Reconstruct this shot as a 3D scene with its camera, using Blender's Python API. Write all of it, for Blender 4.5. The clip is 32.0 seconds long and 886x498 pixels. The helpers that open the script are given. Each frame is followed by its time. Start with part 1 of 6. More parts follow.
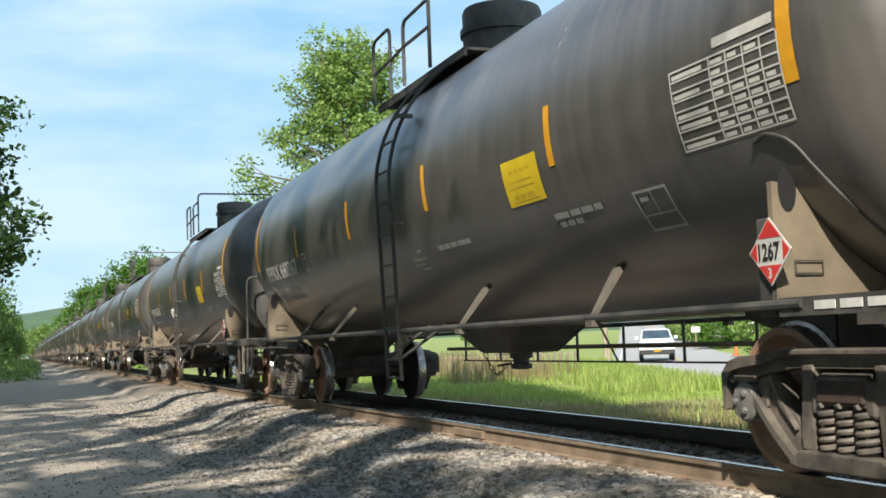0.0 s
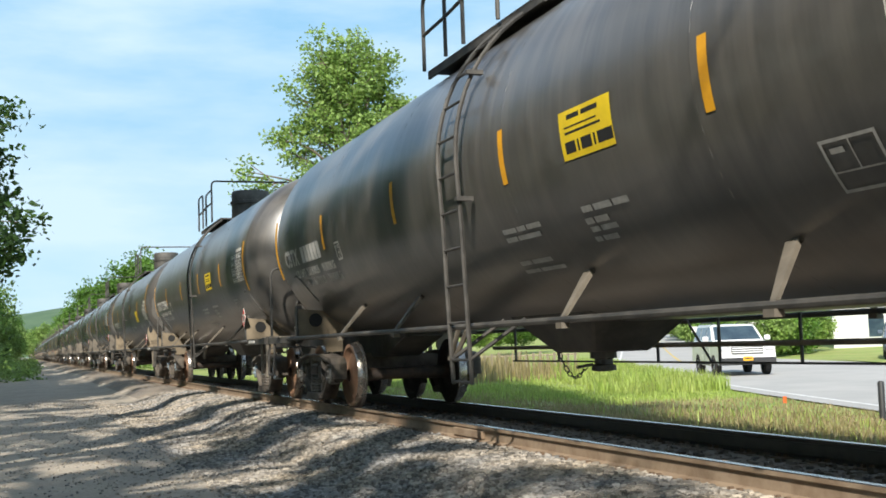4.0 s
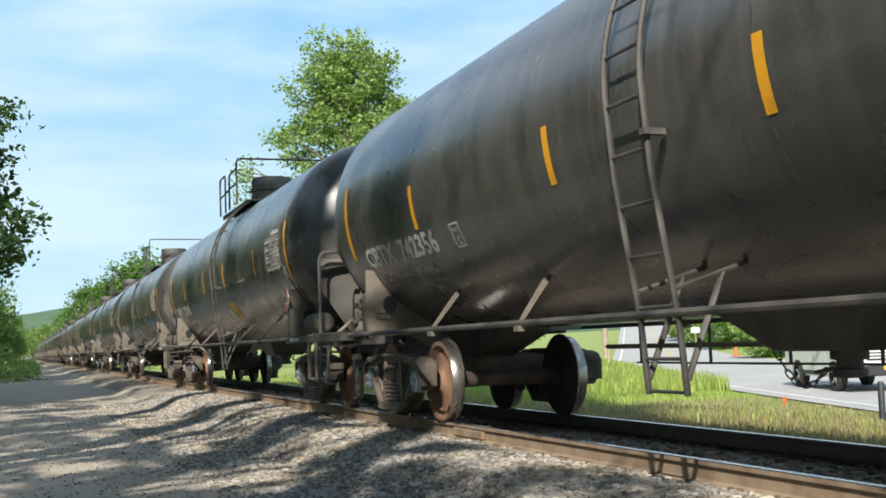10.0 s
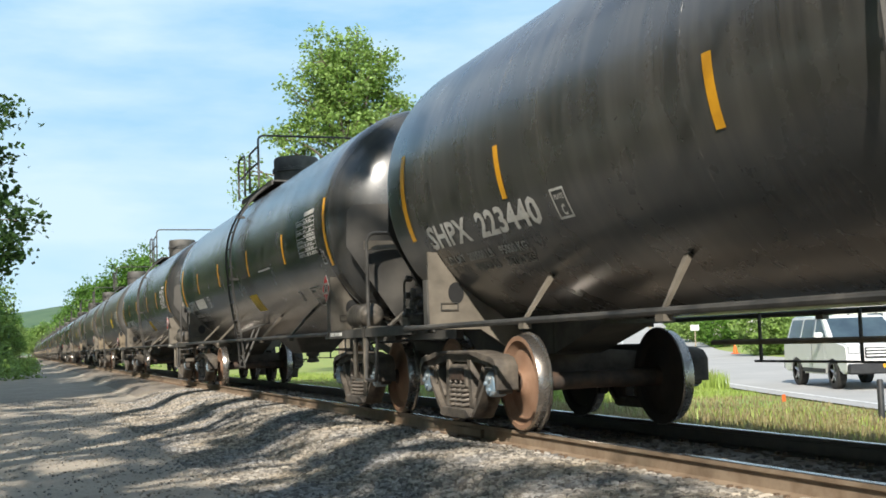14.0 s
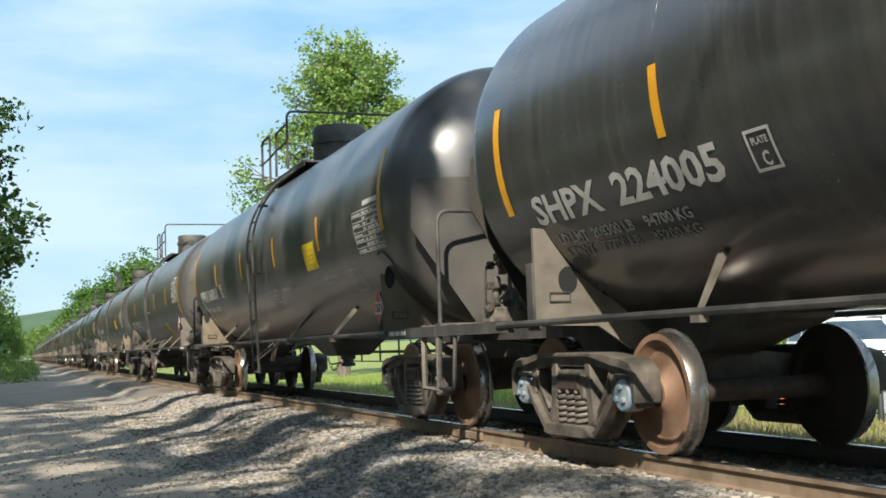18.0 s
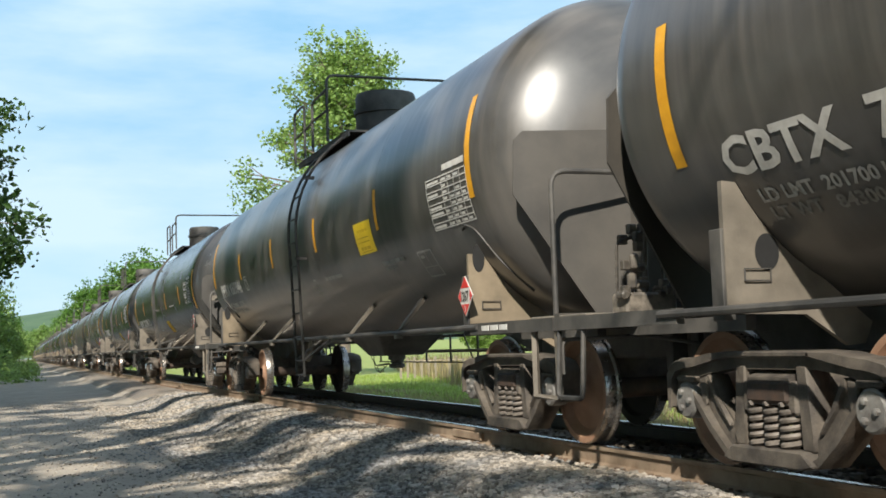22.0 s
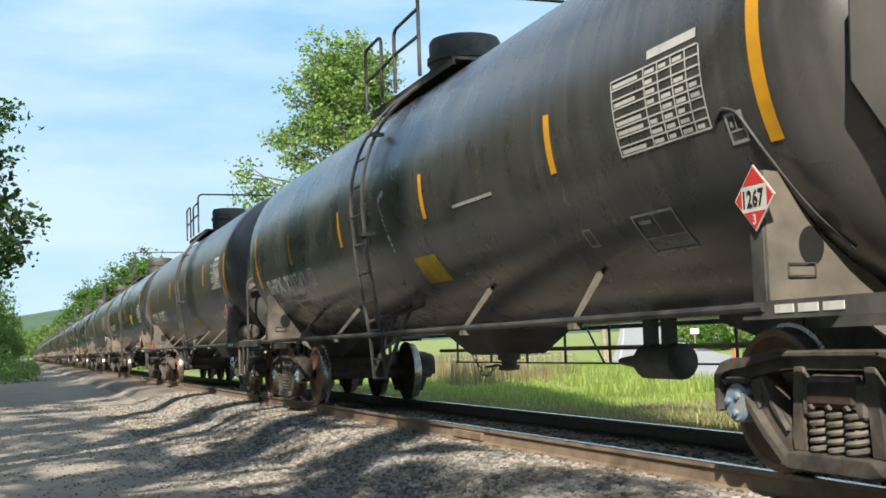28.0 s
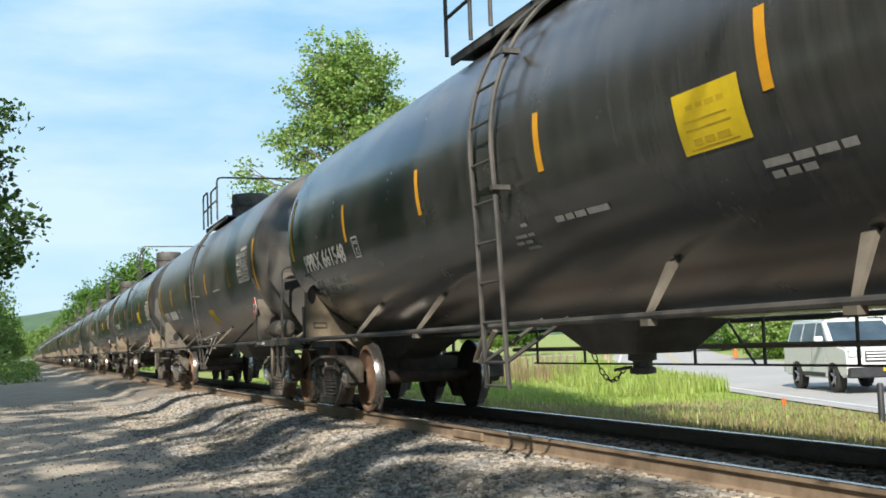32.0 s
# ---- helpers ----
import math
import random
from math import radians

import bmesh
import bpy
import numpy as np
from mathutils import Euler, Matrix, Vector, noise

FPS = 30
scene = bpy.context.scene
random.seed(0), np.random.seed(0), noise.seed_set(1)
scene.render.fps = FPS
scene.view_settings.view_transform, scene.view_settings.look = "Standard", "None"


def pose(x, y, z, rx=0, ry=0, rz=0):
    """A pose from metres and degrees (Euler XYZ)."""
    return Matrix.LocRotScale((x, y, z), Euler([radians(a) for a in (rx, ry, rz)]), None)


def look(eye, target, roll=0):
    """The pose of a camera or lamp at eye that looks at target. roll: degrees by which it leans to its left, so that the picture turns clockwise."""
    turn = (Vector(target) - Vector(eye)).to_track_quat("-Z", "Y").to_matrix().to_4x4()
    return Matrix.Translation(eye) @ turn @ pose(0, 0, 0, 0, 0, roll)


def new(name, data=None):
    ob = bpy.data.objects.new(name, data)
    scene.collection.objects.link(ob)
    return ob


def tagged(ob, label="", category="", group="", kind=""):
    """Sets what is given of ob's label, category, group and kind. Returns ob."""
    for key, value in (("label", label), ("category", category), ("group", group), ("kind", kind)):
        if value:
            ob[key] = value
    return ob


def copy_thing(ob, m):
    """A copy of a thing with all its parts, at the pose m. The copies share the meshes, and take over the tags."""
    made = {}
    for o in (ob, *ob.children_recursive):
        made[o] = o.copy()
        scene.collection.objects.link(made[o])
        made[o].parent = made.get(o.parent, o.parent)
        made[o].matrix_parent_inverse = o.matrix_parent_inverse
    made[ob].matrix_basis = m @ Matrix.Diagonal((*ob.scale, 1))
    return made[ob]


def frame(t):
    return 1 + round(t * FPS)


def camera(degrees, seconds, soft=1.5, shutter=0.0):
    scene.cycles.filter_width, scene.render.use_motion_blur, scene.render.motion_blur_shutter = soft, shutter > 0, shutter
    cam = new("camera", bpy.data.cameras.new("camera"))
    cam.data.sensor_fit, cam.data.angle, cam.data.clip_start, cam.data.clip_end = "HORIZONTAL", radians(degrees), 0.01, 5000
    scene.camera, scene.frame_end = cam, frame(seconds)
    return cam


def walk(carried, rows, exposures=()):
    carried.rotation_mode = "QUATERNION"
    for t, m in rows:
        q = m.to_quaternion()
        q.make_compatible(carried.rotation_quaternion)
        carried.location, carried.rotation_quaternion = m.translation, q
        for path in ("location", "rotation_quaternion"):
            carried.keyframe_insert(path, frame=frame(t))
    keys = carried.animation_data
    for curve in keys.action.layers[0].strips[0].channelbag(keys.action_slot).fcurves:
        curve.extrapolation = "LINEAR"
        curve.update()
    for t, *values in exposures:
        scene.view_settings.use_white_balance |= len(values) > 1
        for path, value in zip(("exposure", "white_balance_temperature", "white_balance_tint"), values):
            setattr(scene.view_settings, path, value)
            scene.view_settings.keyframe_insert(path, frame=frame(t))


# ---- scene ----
EYE = Vector((0.0, 0.0, 0.88))
LENS = 42.15
YAW, PITCH, ROLL = 20.239, 4.727, -1.976
SPEED = 9.5065          # metres a second, towards the camera

cam = camera(LENS, 32.0, soft=1.7)


def aim(dyaw, dpitch):
    a, b = radians(YAW + dyaw), radians(PITCH + dpitch)
    way = Vector((math.sin(a) * math.cos(b), math.cos(a) * math.cos(b), math.sin(b)))
    return look(EYE, EYE + way, ROLL)


# small sway of the tripod: seconds, yaw and pitch in degrees
SWAY = [(0.0, -0.068, -0.076), (8.0, -0.068, -0.076), (9.5, -0.055, -0.036), (10.6, -0.064, -0.076), (11.5, -0.034, -0.104),
        (13.0, -0.034, -0.163), (14.5, -0.034, -0.163), (16.5, -0.008, -0.121), (17.5, 0.006, -0.034), (18.5, 0.0, 0.0),
        (23.0, -0.022, 0.008), (28.0, -0.020, 0.004), (32.0, -0.026, 0.024)]
walk(cam, [(t, aim(a, b)) for t, a, b in SWAY], exposures=[(0.0, 0.47), (32.0, 0.47)])

# ---- sky and sun ----
SUN_WAY = Vector((-0.415, -0.70, 0.58)).normalized()
world = bpy.data.worlds.new("sky")
scene.world = world
world.use_nodes = True
nt = world.node_tree
nt.nodes.clear()
w_out = nt.nodes.new("ShaderNodeOutputWorld")
w_bg = nt.nodes.new("ShaderNodeBackground")
w_sky = nt.nodes.new("ShaderNodeTexSky")
w_sky.sky_type, w_sky.sun_disc = "NISHITA", False
w_sky.sun_elevation = math.asin(SUN_WAY.z)
w_sky.sun_rotation = math.atan2(SUN_WAY.x, SUN_WAY.y)
w_sky.air_density, w_sky.dust_density, w_sky.ozone_density = 1.2, 0.4, 2.0
w_co = nt.nodes.new("ShaderNodeTexCoord")
w_map = nt.nodes.new("ShaderNodeMapping")
w_map.inputs["Scale"].default_value = (2.2, 2.2, 9.0)
w_noise = nt.nodes.new("ShaderNodeTexNoise")
w_noise.inputs["Scale"].default_value, w_noise.inputs["Detail"].default_value = 1.5, 7.0
w_noise.inputs["Roughness"].default_value = 0.55
w_ramp = nt.nodes.new("ShaderNodeValToRGB")
w_ramp.color_ramp.elements[0].position, w_ramp.color_ramp.elements[1].position = 0.36, 0.64
w_ramp.color_ramp.elements[1].color = (0.8, 0.8, 0.8, 1)
w_mix = nt.nodes.new("ShaderNodeMix")
w_mix.data_type = "RGBA"
w_mix.inputs["B"].default_value = (4.45, 5.6, 6.5, 1)
w_bg.inputs["Strength"].default_value = 0.125
nt.links.new(w_co.outputs["Generated"], w_map.inputs["Vector"])
nt.links.new(w_map.outputs["Vector"], w_noise.inputs["Vector"])
nt.links.new(w_noise.outputs["Fac"], w_ramp.inputs["Fac"])
nt.links.new(w_ramp.outputs["Color"], w_mix.inputs["Factor"])
w_tint = nt.nodes.new("ShaderNodeMix")
w_tint.data_type, w_tint.blend_type = "RGBA", "DARKEN"
w_tint.inputs["Factor"].default_value = 1.0
w_sep = nt.nodes.new("ShaderNodeSeparateXYZ")
w_grade = nt.nodes.new("ShaderNodeValToRGB")
w_grade.color_ramp.elements[0].position, w_grade.color_ramp.elements[0].color = 0.02, (0.56, 0.81, 0.95, 1)
w_grade.color_ramp.elements[1].position, w_grade.color_ramp.elements[1].color = 0.30, (0.27, 0.58, 0.88, 1)
w_scale = nt.nodes.new("ShaderNodeVectorMath")
w_scale.operation = "SCALE"
w_scale.inputs["Scale"].default_value = 6.3
nt.links.new(w_co.outputs["Generated"], w_sep.inputs["Vector"])
nt.links.new(w_sep.outputs["Z"], w_grade.inputs["Fac"])
nt.links.new(w_grade.outputs["Color"], w_scale.inputs[0])
nt.links.new(w_scale.outputs["Vector"], w_tint.inputs["B"])
nt.links.new(w_sky.outputs["Color"], w_tint.inputs["A"])
nt.links.new(w_tint.outputs["Result"], w_mix.inputs["A"])
nt.links.new(w_mix.outputs["Result"], w_bg.inputs["Color"])
nt.links.new(w_bg.outputs["Background"], w_out.inputs["Surface"])

sun_data = bpy.data.lights.new("sun", "SUN")
sun_data.energy, sun_data.angle, sun_data.color = 5.0, radians(0.9), (1.0, 0.94, 0.84)
sun = new("sun", sun_data)
sun.matrix_basis = look(SUN_WAY * 60, (0, 0, 0))


# ---- materials ----
def material(name, base, second=None, rough=0.6, metal=0.0, scale=8.0, fine=60.0, bump=0.15, mottle=0.5, third=None, objrand=0.0,
             stretch=(1, 1, 1), coat=0.0, island=0.0, spec=0.5):
    """Base and second colours mixed by coarse and fine noise, with fine relief."""
    m = bpy.data.materials.new(name)
    m.use_nodes = True
    n, k = m.node_tree.nodes, m.node_tree.links
    bsdf = n["Principled BSDF"]
    bsdf.inputs["Roughness"].default_value, bsdf.inputs["Metallic"].default_value = rough, metal
    bsdf.inputs["Specular IOR Level"].default_value = spec
    bsdf.inputs["Coat Weight"].default_value = coat
    bsdf.inputs["Coat Roughness"].default_value = 0.2
    second = second or tuple(c * 0.72 for c in base)
    co = n.new("ShaderNodeTexCoord")
    mp = n.new("ShaderNodeMapping")
    mp.inputs["Scale"].default_value = stretch
    k.new(co.outputs["Object"], mp.inputs["Vector"])
    a = n.new("ShaderNodeTexNoise")
    a.inputs["Scale"].default_value, a.inputs["Detail"].default_value = scale, 6.0
    a.inputs["Roughness"].default_value = 0.62
    b = n.new("ShaderNodeTexNoise")
    b.inputs["Scale"].default_value, b.inputs["Detail"].default_value = fine, 3.0
    k.new(mp.outputs["Vector"], a.inputs["Vector"])
    k.new(mp.outputs["Vector"], b.inputs["Vector"])
    r = n.new("ShaderNodeMapRange")
    r.inputs["From Min"].default_value, r.inputs["From Max"].default_value = 0.5 - 0.25 * mottle, 0.5 + 0.25 * mottle
    k.new(a.outputs["Fac"], r.inputs["Value"])
    mix = n.new("ShaderNodeMix")
    mix.data_type = "RGBA"
    mix.inputs["A"].default_value, mix.inputs["B"].default_value = (*base, 1), (*second, 1)
    k.new(r.outputs["Result"], mix.inputs["Factor"])
    colour = mix.outputs["Result"]
    if third:
        r2 = n.new("ShaderNodeMapRange")
        r2.inputs["From Min"].default_value, r2.inputs["From Max"].default_value = 0.52, 0.72
        k.new(b.outputs["Fac"], r2.inputs["Value"])
        mix2 = n.new("ShaderNodeMix")
        mix2.data_type = "RGBA"
        mix2.inputs["B"].default_value = (*third, 1)
        k.new(colour, mix2.inputs["A"])
        k.new(r2.outputs["Result"], mix2.inputs["Factor"])
        colour = mix2.outputs["Result"]
    if objrand or island:
        hsv = n.new("ShaderNodeHueSaturation")
        if island:
            src = n.new("ShaderNodeNewGeometry").outputs["Random Per Island"]
            amount = island
        else:
            src = n.new("ShaderNodeObjectInfo").outputs["Random"]
            amount = objrand
        r3 = n.new("ShaderNodeMapRange")
        r3.inputs["To Min"].default_value, r3.inputs["To Max"].default_value = 1 - amount, 1 + amount
        k.new(src, r3.inputs["Value"])
        k.new(r3.outputs["Result"], hsv.inputs["Value"])
        k.new(colour, hsv.inputs["Color"])
        colour = hsv.outputs["Color"]
    k.new(colour, bsdf.inputs["Base Color"])
    rr = n.new("ShaderNodeMapRange")
    rr.inputs["To Min"].default_value, rr.inputs["To Max"].default_value = max(rough - 0.12, 0.03), min(rough + 0.12, 1)
    k.new(a.outputs["Fac"], rr.inputs["Value"])
    k.new(rr.outputs["Result"], bsdf.inputs["Roughness"])
    if bump:
        bp = n.new("ShaderNodeBump")
        bp.inputs["Strength"].default_value, bp.inputs["Distance"].default_value = bump, 0.01
        k.new(b.outputs["Fac"], bp.inputs["Height"])
        k.new(bp.outputs["Normal"], bsdf.inputs["Normal"])
    return m


def leaf_material(name, base, second):
    m = material(name, base, second, rough=0.5, scale=0.35, fine=3.0, bump=0, mottle=0.8, island=0.35)
    n, k = m.node_tree.nodes, m.node_tree.links
    bsdf = n["Principled BSDF"]
    tr = n.new("ShaderNodeBsdfTranslucent")
    k.new(bsdf.inputs["Base Color"].links[0].from_socket, tr.inputs["Color"])
    mx = n.new("ShaderNodeMixShader")
    mx.inputs["Fac"].default_value = 0.4
    k.new(bsdf.outputs["BSDF"], mx.inputs[1])
    k.new(tr.outputs["BSDF"], mx.inputs[2])
    k.new(mx.outputs["Shader"], n["Material Output"].inputs["Surface"])
    return m


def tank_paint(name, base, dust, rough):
    """Black tank paint with a film of road dust, rain streaks down the sides and faint plate waviness; light from above
    is painted in by height.
    """
    m = material(name, base, tuple(c * 1.5 for c in base), rough=rough, scale=1.3, fine=140.0, bump=0.02, objrand=0.12, spec=0.8, coat=0.3)
    n, k = m.node_tree.nodes, m.node_tree.links
    bsdf = n["Principled BSDF"]
    before = bsdf.inputs["Base Color"].links[0].from_socket
    co = n.new("ShaderNodeTexCoord")
    mp = n.new("ShaderNodeMapping")
    mp.inputs["Scale"].default_value = (0.6, 5.5, 0.5)
    k.new(co.outputs["Object"], mp.inputs["Vector"])
    no = n.new("ShaderNodeTexNoise")
    no.inputs["Scale"].default_value, no.inputs["Detail"].default_value = 1.6, 4.5
    k.new(mp.outputs["Vector"], no.inputs["Vector"])
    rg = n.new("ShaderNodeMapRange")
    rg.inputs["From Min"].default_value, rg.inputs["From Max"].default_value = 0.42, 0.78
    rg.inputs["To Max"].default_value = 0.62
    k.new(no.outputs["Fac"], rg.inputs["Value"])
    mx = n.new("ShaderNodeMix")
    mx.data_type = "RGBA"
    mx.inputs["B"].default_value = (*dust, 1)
    # dust colour scaled by height, so the top looks lit and the belly shaded
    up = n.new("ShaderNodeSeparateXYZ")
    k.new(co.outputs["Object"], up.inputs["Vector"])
    top_light = n.new("ShaderNodeMapRange")
    top_light.inputs["From Min"].default_value, top_light.inputs["From Max"].default_value = 1.3, 3.7
    top_light.inputs["To Min"].default_value, top_light.inputs["To Max"].default_value = 0.35, 1.35
    k.new(up.outputs["Z"], top_light.inputs["Value"])
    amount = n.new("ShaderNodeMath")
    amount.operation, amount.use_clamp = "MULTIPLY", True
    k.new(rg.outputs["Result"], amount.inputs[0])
    k.new(top_light.outputs["Result"], amount.inputs[1])
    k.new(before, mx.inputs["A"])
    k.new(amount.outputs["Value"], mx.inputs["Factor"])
    k.new(mx.outputs["Result"], bsdf.inputs["Base Color"])
    wave = n.new("ShaderNodeTexNoise")
    wave.inputs["Scale"].default_value, wave.inputs["Detail"].default_value = 0.9, 1.0
    k.new(co.outputs["Object"], wave.inputs["Vector"])
    bp = n.new("ShaderNodeBump")
    bp.inputs["Strength"].default_value, bp.inputs["Distance"].default_value = 0.11, 0.03
    k.new(wave.outputs["Fac"], bp.inputs["Height"])
    old = bsdf.inputs["Normal"].links[0].from_socket
    k.new(old, bp.inputs["Normal"])
    k.new(bp.outputs["Normal"], bsdf.inputs["Normal"])
    return m


M = {}
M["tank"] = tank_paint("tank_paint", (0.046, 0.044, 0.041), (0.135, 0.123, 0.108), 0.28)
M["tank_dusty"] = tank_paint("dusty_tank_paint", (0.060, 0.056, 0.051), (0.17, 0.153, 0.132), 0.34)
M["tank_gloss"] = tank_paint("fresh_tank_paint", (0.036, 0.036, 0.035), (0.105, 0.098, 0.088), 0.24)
M["frame"] = material("dusty_black_steel", (0.042, 0.040, 0.037), (0.10, 0.092, 0.081), rough=0.6, scale=3.0, bump=0.1, objrand=0.15)
M["shield"] = material("dusty_shield_steel", (0.11, 0.095, 0.075), (0.22, 0.19, 0.15), rough=0.62, scale=1.4, bump=0.08, objrand=0.12)
M["tan_steel"] = material("tan_dusted_web_steel", (0.15, 0.12, 0.082), (0.27, 0.215, 0.145), rough=0.7, scale=1.6, bump=0.08, objrand=0.12)
M["plate_steel"] = material("dusty_plate_steel", (0.042, 0.039, 0.035), (0.085, 0.076, 0.064), rough=0.55, scale=0.9, bump=0.06, objrand=0.12)
M["bogie"] = material("grimy_cast_steel", (0.058, 0.049, 0.041), (0.140, 0.117, 0.092), rough=0.75, scale=5.0, bump=0.35, objrand=0.15)
M["wheel"] = material("rust_brown_wheel", (0.25, 0.14, 0.085), (0.33, 0.20, 0.13), rough=0.7, scale=4.0, bump=0.15, objrand=0.2)
# near-black wheel backs: the darkness beneath the cars is painted on
M["wheel_shade"] = material("shaded_wheel_back", (0.026, 0.022, 0.019), (0.042, 0.034, 0.028), rough=0.7, scale=6.0, bump=0.2)
M["castings"] = material("dusty_valve_castings", (0.05, 0.044, 0.037), (0.15, 0.13, 0.105), rough=0.5, scale=9.0, bump=0.2, island=0.5)
M["tread"] = material("polished_wheel_tread", (0.42, 0.39, 0.36), (0.30, 0.27, 0.24), rough=0.28, metal=0.9, scale=6.0, bump=0.05)
M["axle"] = material("rusty_axle", (0.075, 0.045, 0.03), (0.035, 0.027, 0.022), rough=0.75, scale=6.0, bump=0.2)
M["cap_blue"] = material("blue_bearing_cap", (0.17, 0.26, 0.34), (0.33, 0.34, 0.33), rough=0.5, scale=9.0)
M["cap_grey"] = material("grey_bearing_cap", (0.22, 0.21, 0.19), (0.12, 0.11, 0.10), rough=0.6, scale=9.0)
M["spring"] = material("dusty_spring_steel", (0.20, 0.17, 0.14), (0.10, 0.085, 0.07), rough=0.6, scale=9.0)
M["white"] = material("white_stencil", (0.68, 0.66, 0.61), (0.50, 0.48, 0.44), rough=0.6, scale=12.0, bump=0, mottle=0.9)
M["greywhite"] = material("worn_white_stencil", (0.50, 0.49, 0.46), (0.32, 0.31, 0.29), rough=0.6, scale=14.0, bump=0, mottle=0.9)
M["faded"] = material("faded_white_stencil", (0.30, 0.29, 0.27), (0.15, 0.145, 0.13), rough=0.6, scale=14.0, bump=0, mottle=0.9)
M["amber"] = material("amber_reflective_tape", (0.85, 0.42, 0.02), (0.72, 0.34, 0.02), rough=0.4, scale=5.0, bump=0)
M["yellow"] = material("yellow_decal", (0.83, 0.60, 0.02), (0.70, 0.50, 0.02), rough=0.45, scale=4.0, bump=0)
M["ochre"] = material("soiled_yellow_patch", (0.62, 0.42, 0.02), (0.40, 0.26, 0.02), rough=0.6, scale=3.0, bump=0)
M["red"] = material("placard_red", (0.62, 0.035, 0.03), (0.52, 0.05, 0.04), rough=0.45, scale=6.0, bump=0)
M["inkdark"] = material("black_print", (0.02, 0.02, 0.02), rough=0.6, bump=0)


# ---- mesh helpers ----
def box(bm, x0, x1, y0, y1, z0, z1, bevel=0.0):
    vs = [bm.verts.new((x, y, z)) for x in (x0, x1) for y in (y0, y1) for z in (z0, z1)]
    fs = [bm.faces.new([vs[i] for i in q]) for q in
          ((0, 1, 3, 2), (4, 6, 7, 5), (0, 4, 5, 1), (2, 3, 7, 6), (0, 2, 6, 4), (1, 5, 7, 3))]
    if bevel:
        edges = {e for f in fs for e in f.edges}
        bmesh.ops.bevel(bm, geom=list(edges), offset=bevel, segments=1, affect="EDGES", profile=0.5)


def ring(centre, u, v, r, n):
    return [centre + u * (r * math.cos(2 * math.pi * i / n)) + v * (r * math.sin(2 * math.pi * i / n)) for i in range(n)]


def tube(bm, pts, r, n=8, closed=False):
    pts = [Vector(p) for p in pts]
    rings = []
    prev = None
    for i, p in enumerate(pts):
        a = pts[i - 1] if i else (pts[-1] if closed else None)
        b = pts[i + 1] if i + 1 < len(pts) else (pts[0] if closed else None)
        d = ((p - a).normalized() if a else Vector()) + ((b - p).normalized() if b else Vector())
        d.normalize()
        if prev is None:
            u = d.orthogonal().normalized()
        else:
            u = (prev - d * prev.dot(d)).normalized()
        prev = u
        rings.append([bm.verts.new(c) for c in ring(p, u, d.cross(u), r, n)])
    for i in range(len(rings) - (0 if closed else 1)):
        p, q = rings[i], rings[(i + 1) % len(rings)]
        for j in range(n):
            bm.faces.new((p[j], p[(j + 1) % n], q[(j + 1) % n], q[j]))
    if not closed:
        bm.faces.new(rings[0][::-1])
        bm.faces.new(rings[-1])


def bend(pts, r=0.08, k=4):
    """Rounds the corners of a polyline."""
    pts = [Vector(p) for p in pts]
    out = [pts[0]]
    for a, b, c in zip(pts, pts[1:], pts[2:]):
        d1, d2 = (a - b), (c - b)
        m = min(r, d1.length * 0.45, d2.length * 0.45)
        p, q = b + d1.normalized() * m, b + d2.normalized() * m
        for i in range(k + 1):
            t = i / k
            out.append(p * (1 - t) ** 2 + b * 2 * t * (1 - t) + q * t * t)
    return out + [pts[-1]]


def lathe(bm, profile, n=32, axis="y", centre=(0, 0, 0), caps=True):
    """profile: rows of (along the axis, radius)."""
    c = Vector(centre)
    d, u, v = {"x": ((1, 0, 0), (0, 1, 0), (0, 0, 1)), "y": ((0, 1, 0), (0, 0, 1), (1, 0, 0)), "z": ((0, 0, 1), (1, 0, 0), (0, 1, 0))}[axis]
    d, u, v = Vector(d), Vector(u), Vector(v)
    rings = [[bm.verts.new(p) for p in ring(c + d * a, u, v, max(r, 1e-4), n)] for a, r in profile]
    for p, q in zip(rings, rings[1:]):
        for j in range(n):
            bm.faces.new((p[j], p[(j + 1) % n], q[(j + 1) % n], q[j]))
    if caps:
        bm.faces.new(rings[0][::-1])
        bm.faces.new(rings[-1])


def prism(bm, poly, axis, a, b):
    """A polygon pulled along an axis: poly holds the other two coordinates in order."""
    def at(p, s):
        return {"x": (s, p[0], p[1]), "y": (p[0], s, p[1]), "z": (p[0], p[1], s)}[axis]
    lo, hi = [bm.verts.new(at(p, a)) for p in poly], [bm.verts.new(at(p, b)) for p in poly]
    bm.faces.new(lo)
    bm.faces.new(hi[::-1])
    for i in range(len(poly)):
        j = (i + 1) % len(poly)
        bm.faces.new((lo[i], hi[i], hi[j], lo[j]))


def mesh_of(name, bm, mat, smooth=False, mats=None):
    bmesh.ops.recalc_face_normals(bm, faces=bm.faces)
    me = bpy.data.meshes.new(name)
    bm.to_mesh(me)
    bm.free()
    for m in (mats or [mat]):
        me.materials.append(m)
    if smooth:
        me.shade_smooth()
        me.set_sharp_from_angle(angle=radians(38))
    return me


def part(name, bm, mat, parent=None, label="", smooth=False, m=None):
    me = bm if isinstance(bm, bpy.types.Mesh) else mesh_of(name, bm, mat, smooth)
    ob = new(name, me)
    if parent:
        ob.parent = parent
    if m is not None:
        ob.matrix_basis = m
    if label:
        tagged(ob, label)
    return ob


def made(build, *a, **k):
    bm = bmesh.new()
    build(bm, *a, **k)
    return bm


def boxes(*rows, bevel=0.0):
    bm = bmesh.new()
    for r in rows:
        box(bm, *r, bevel=bevel)
    return bm


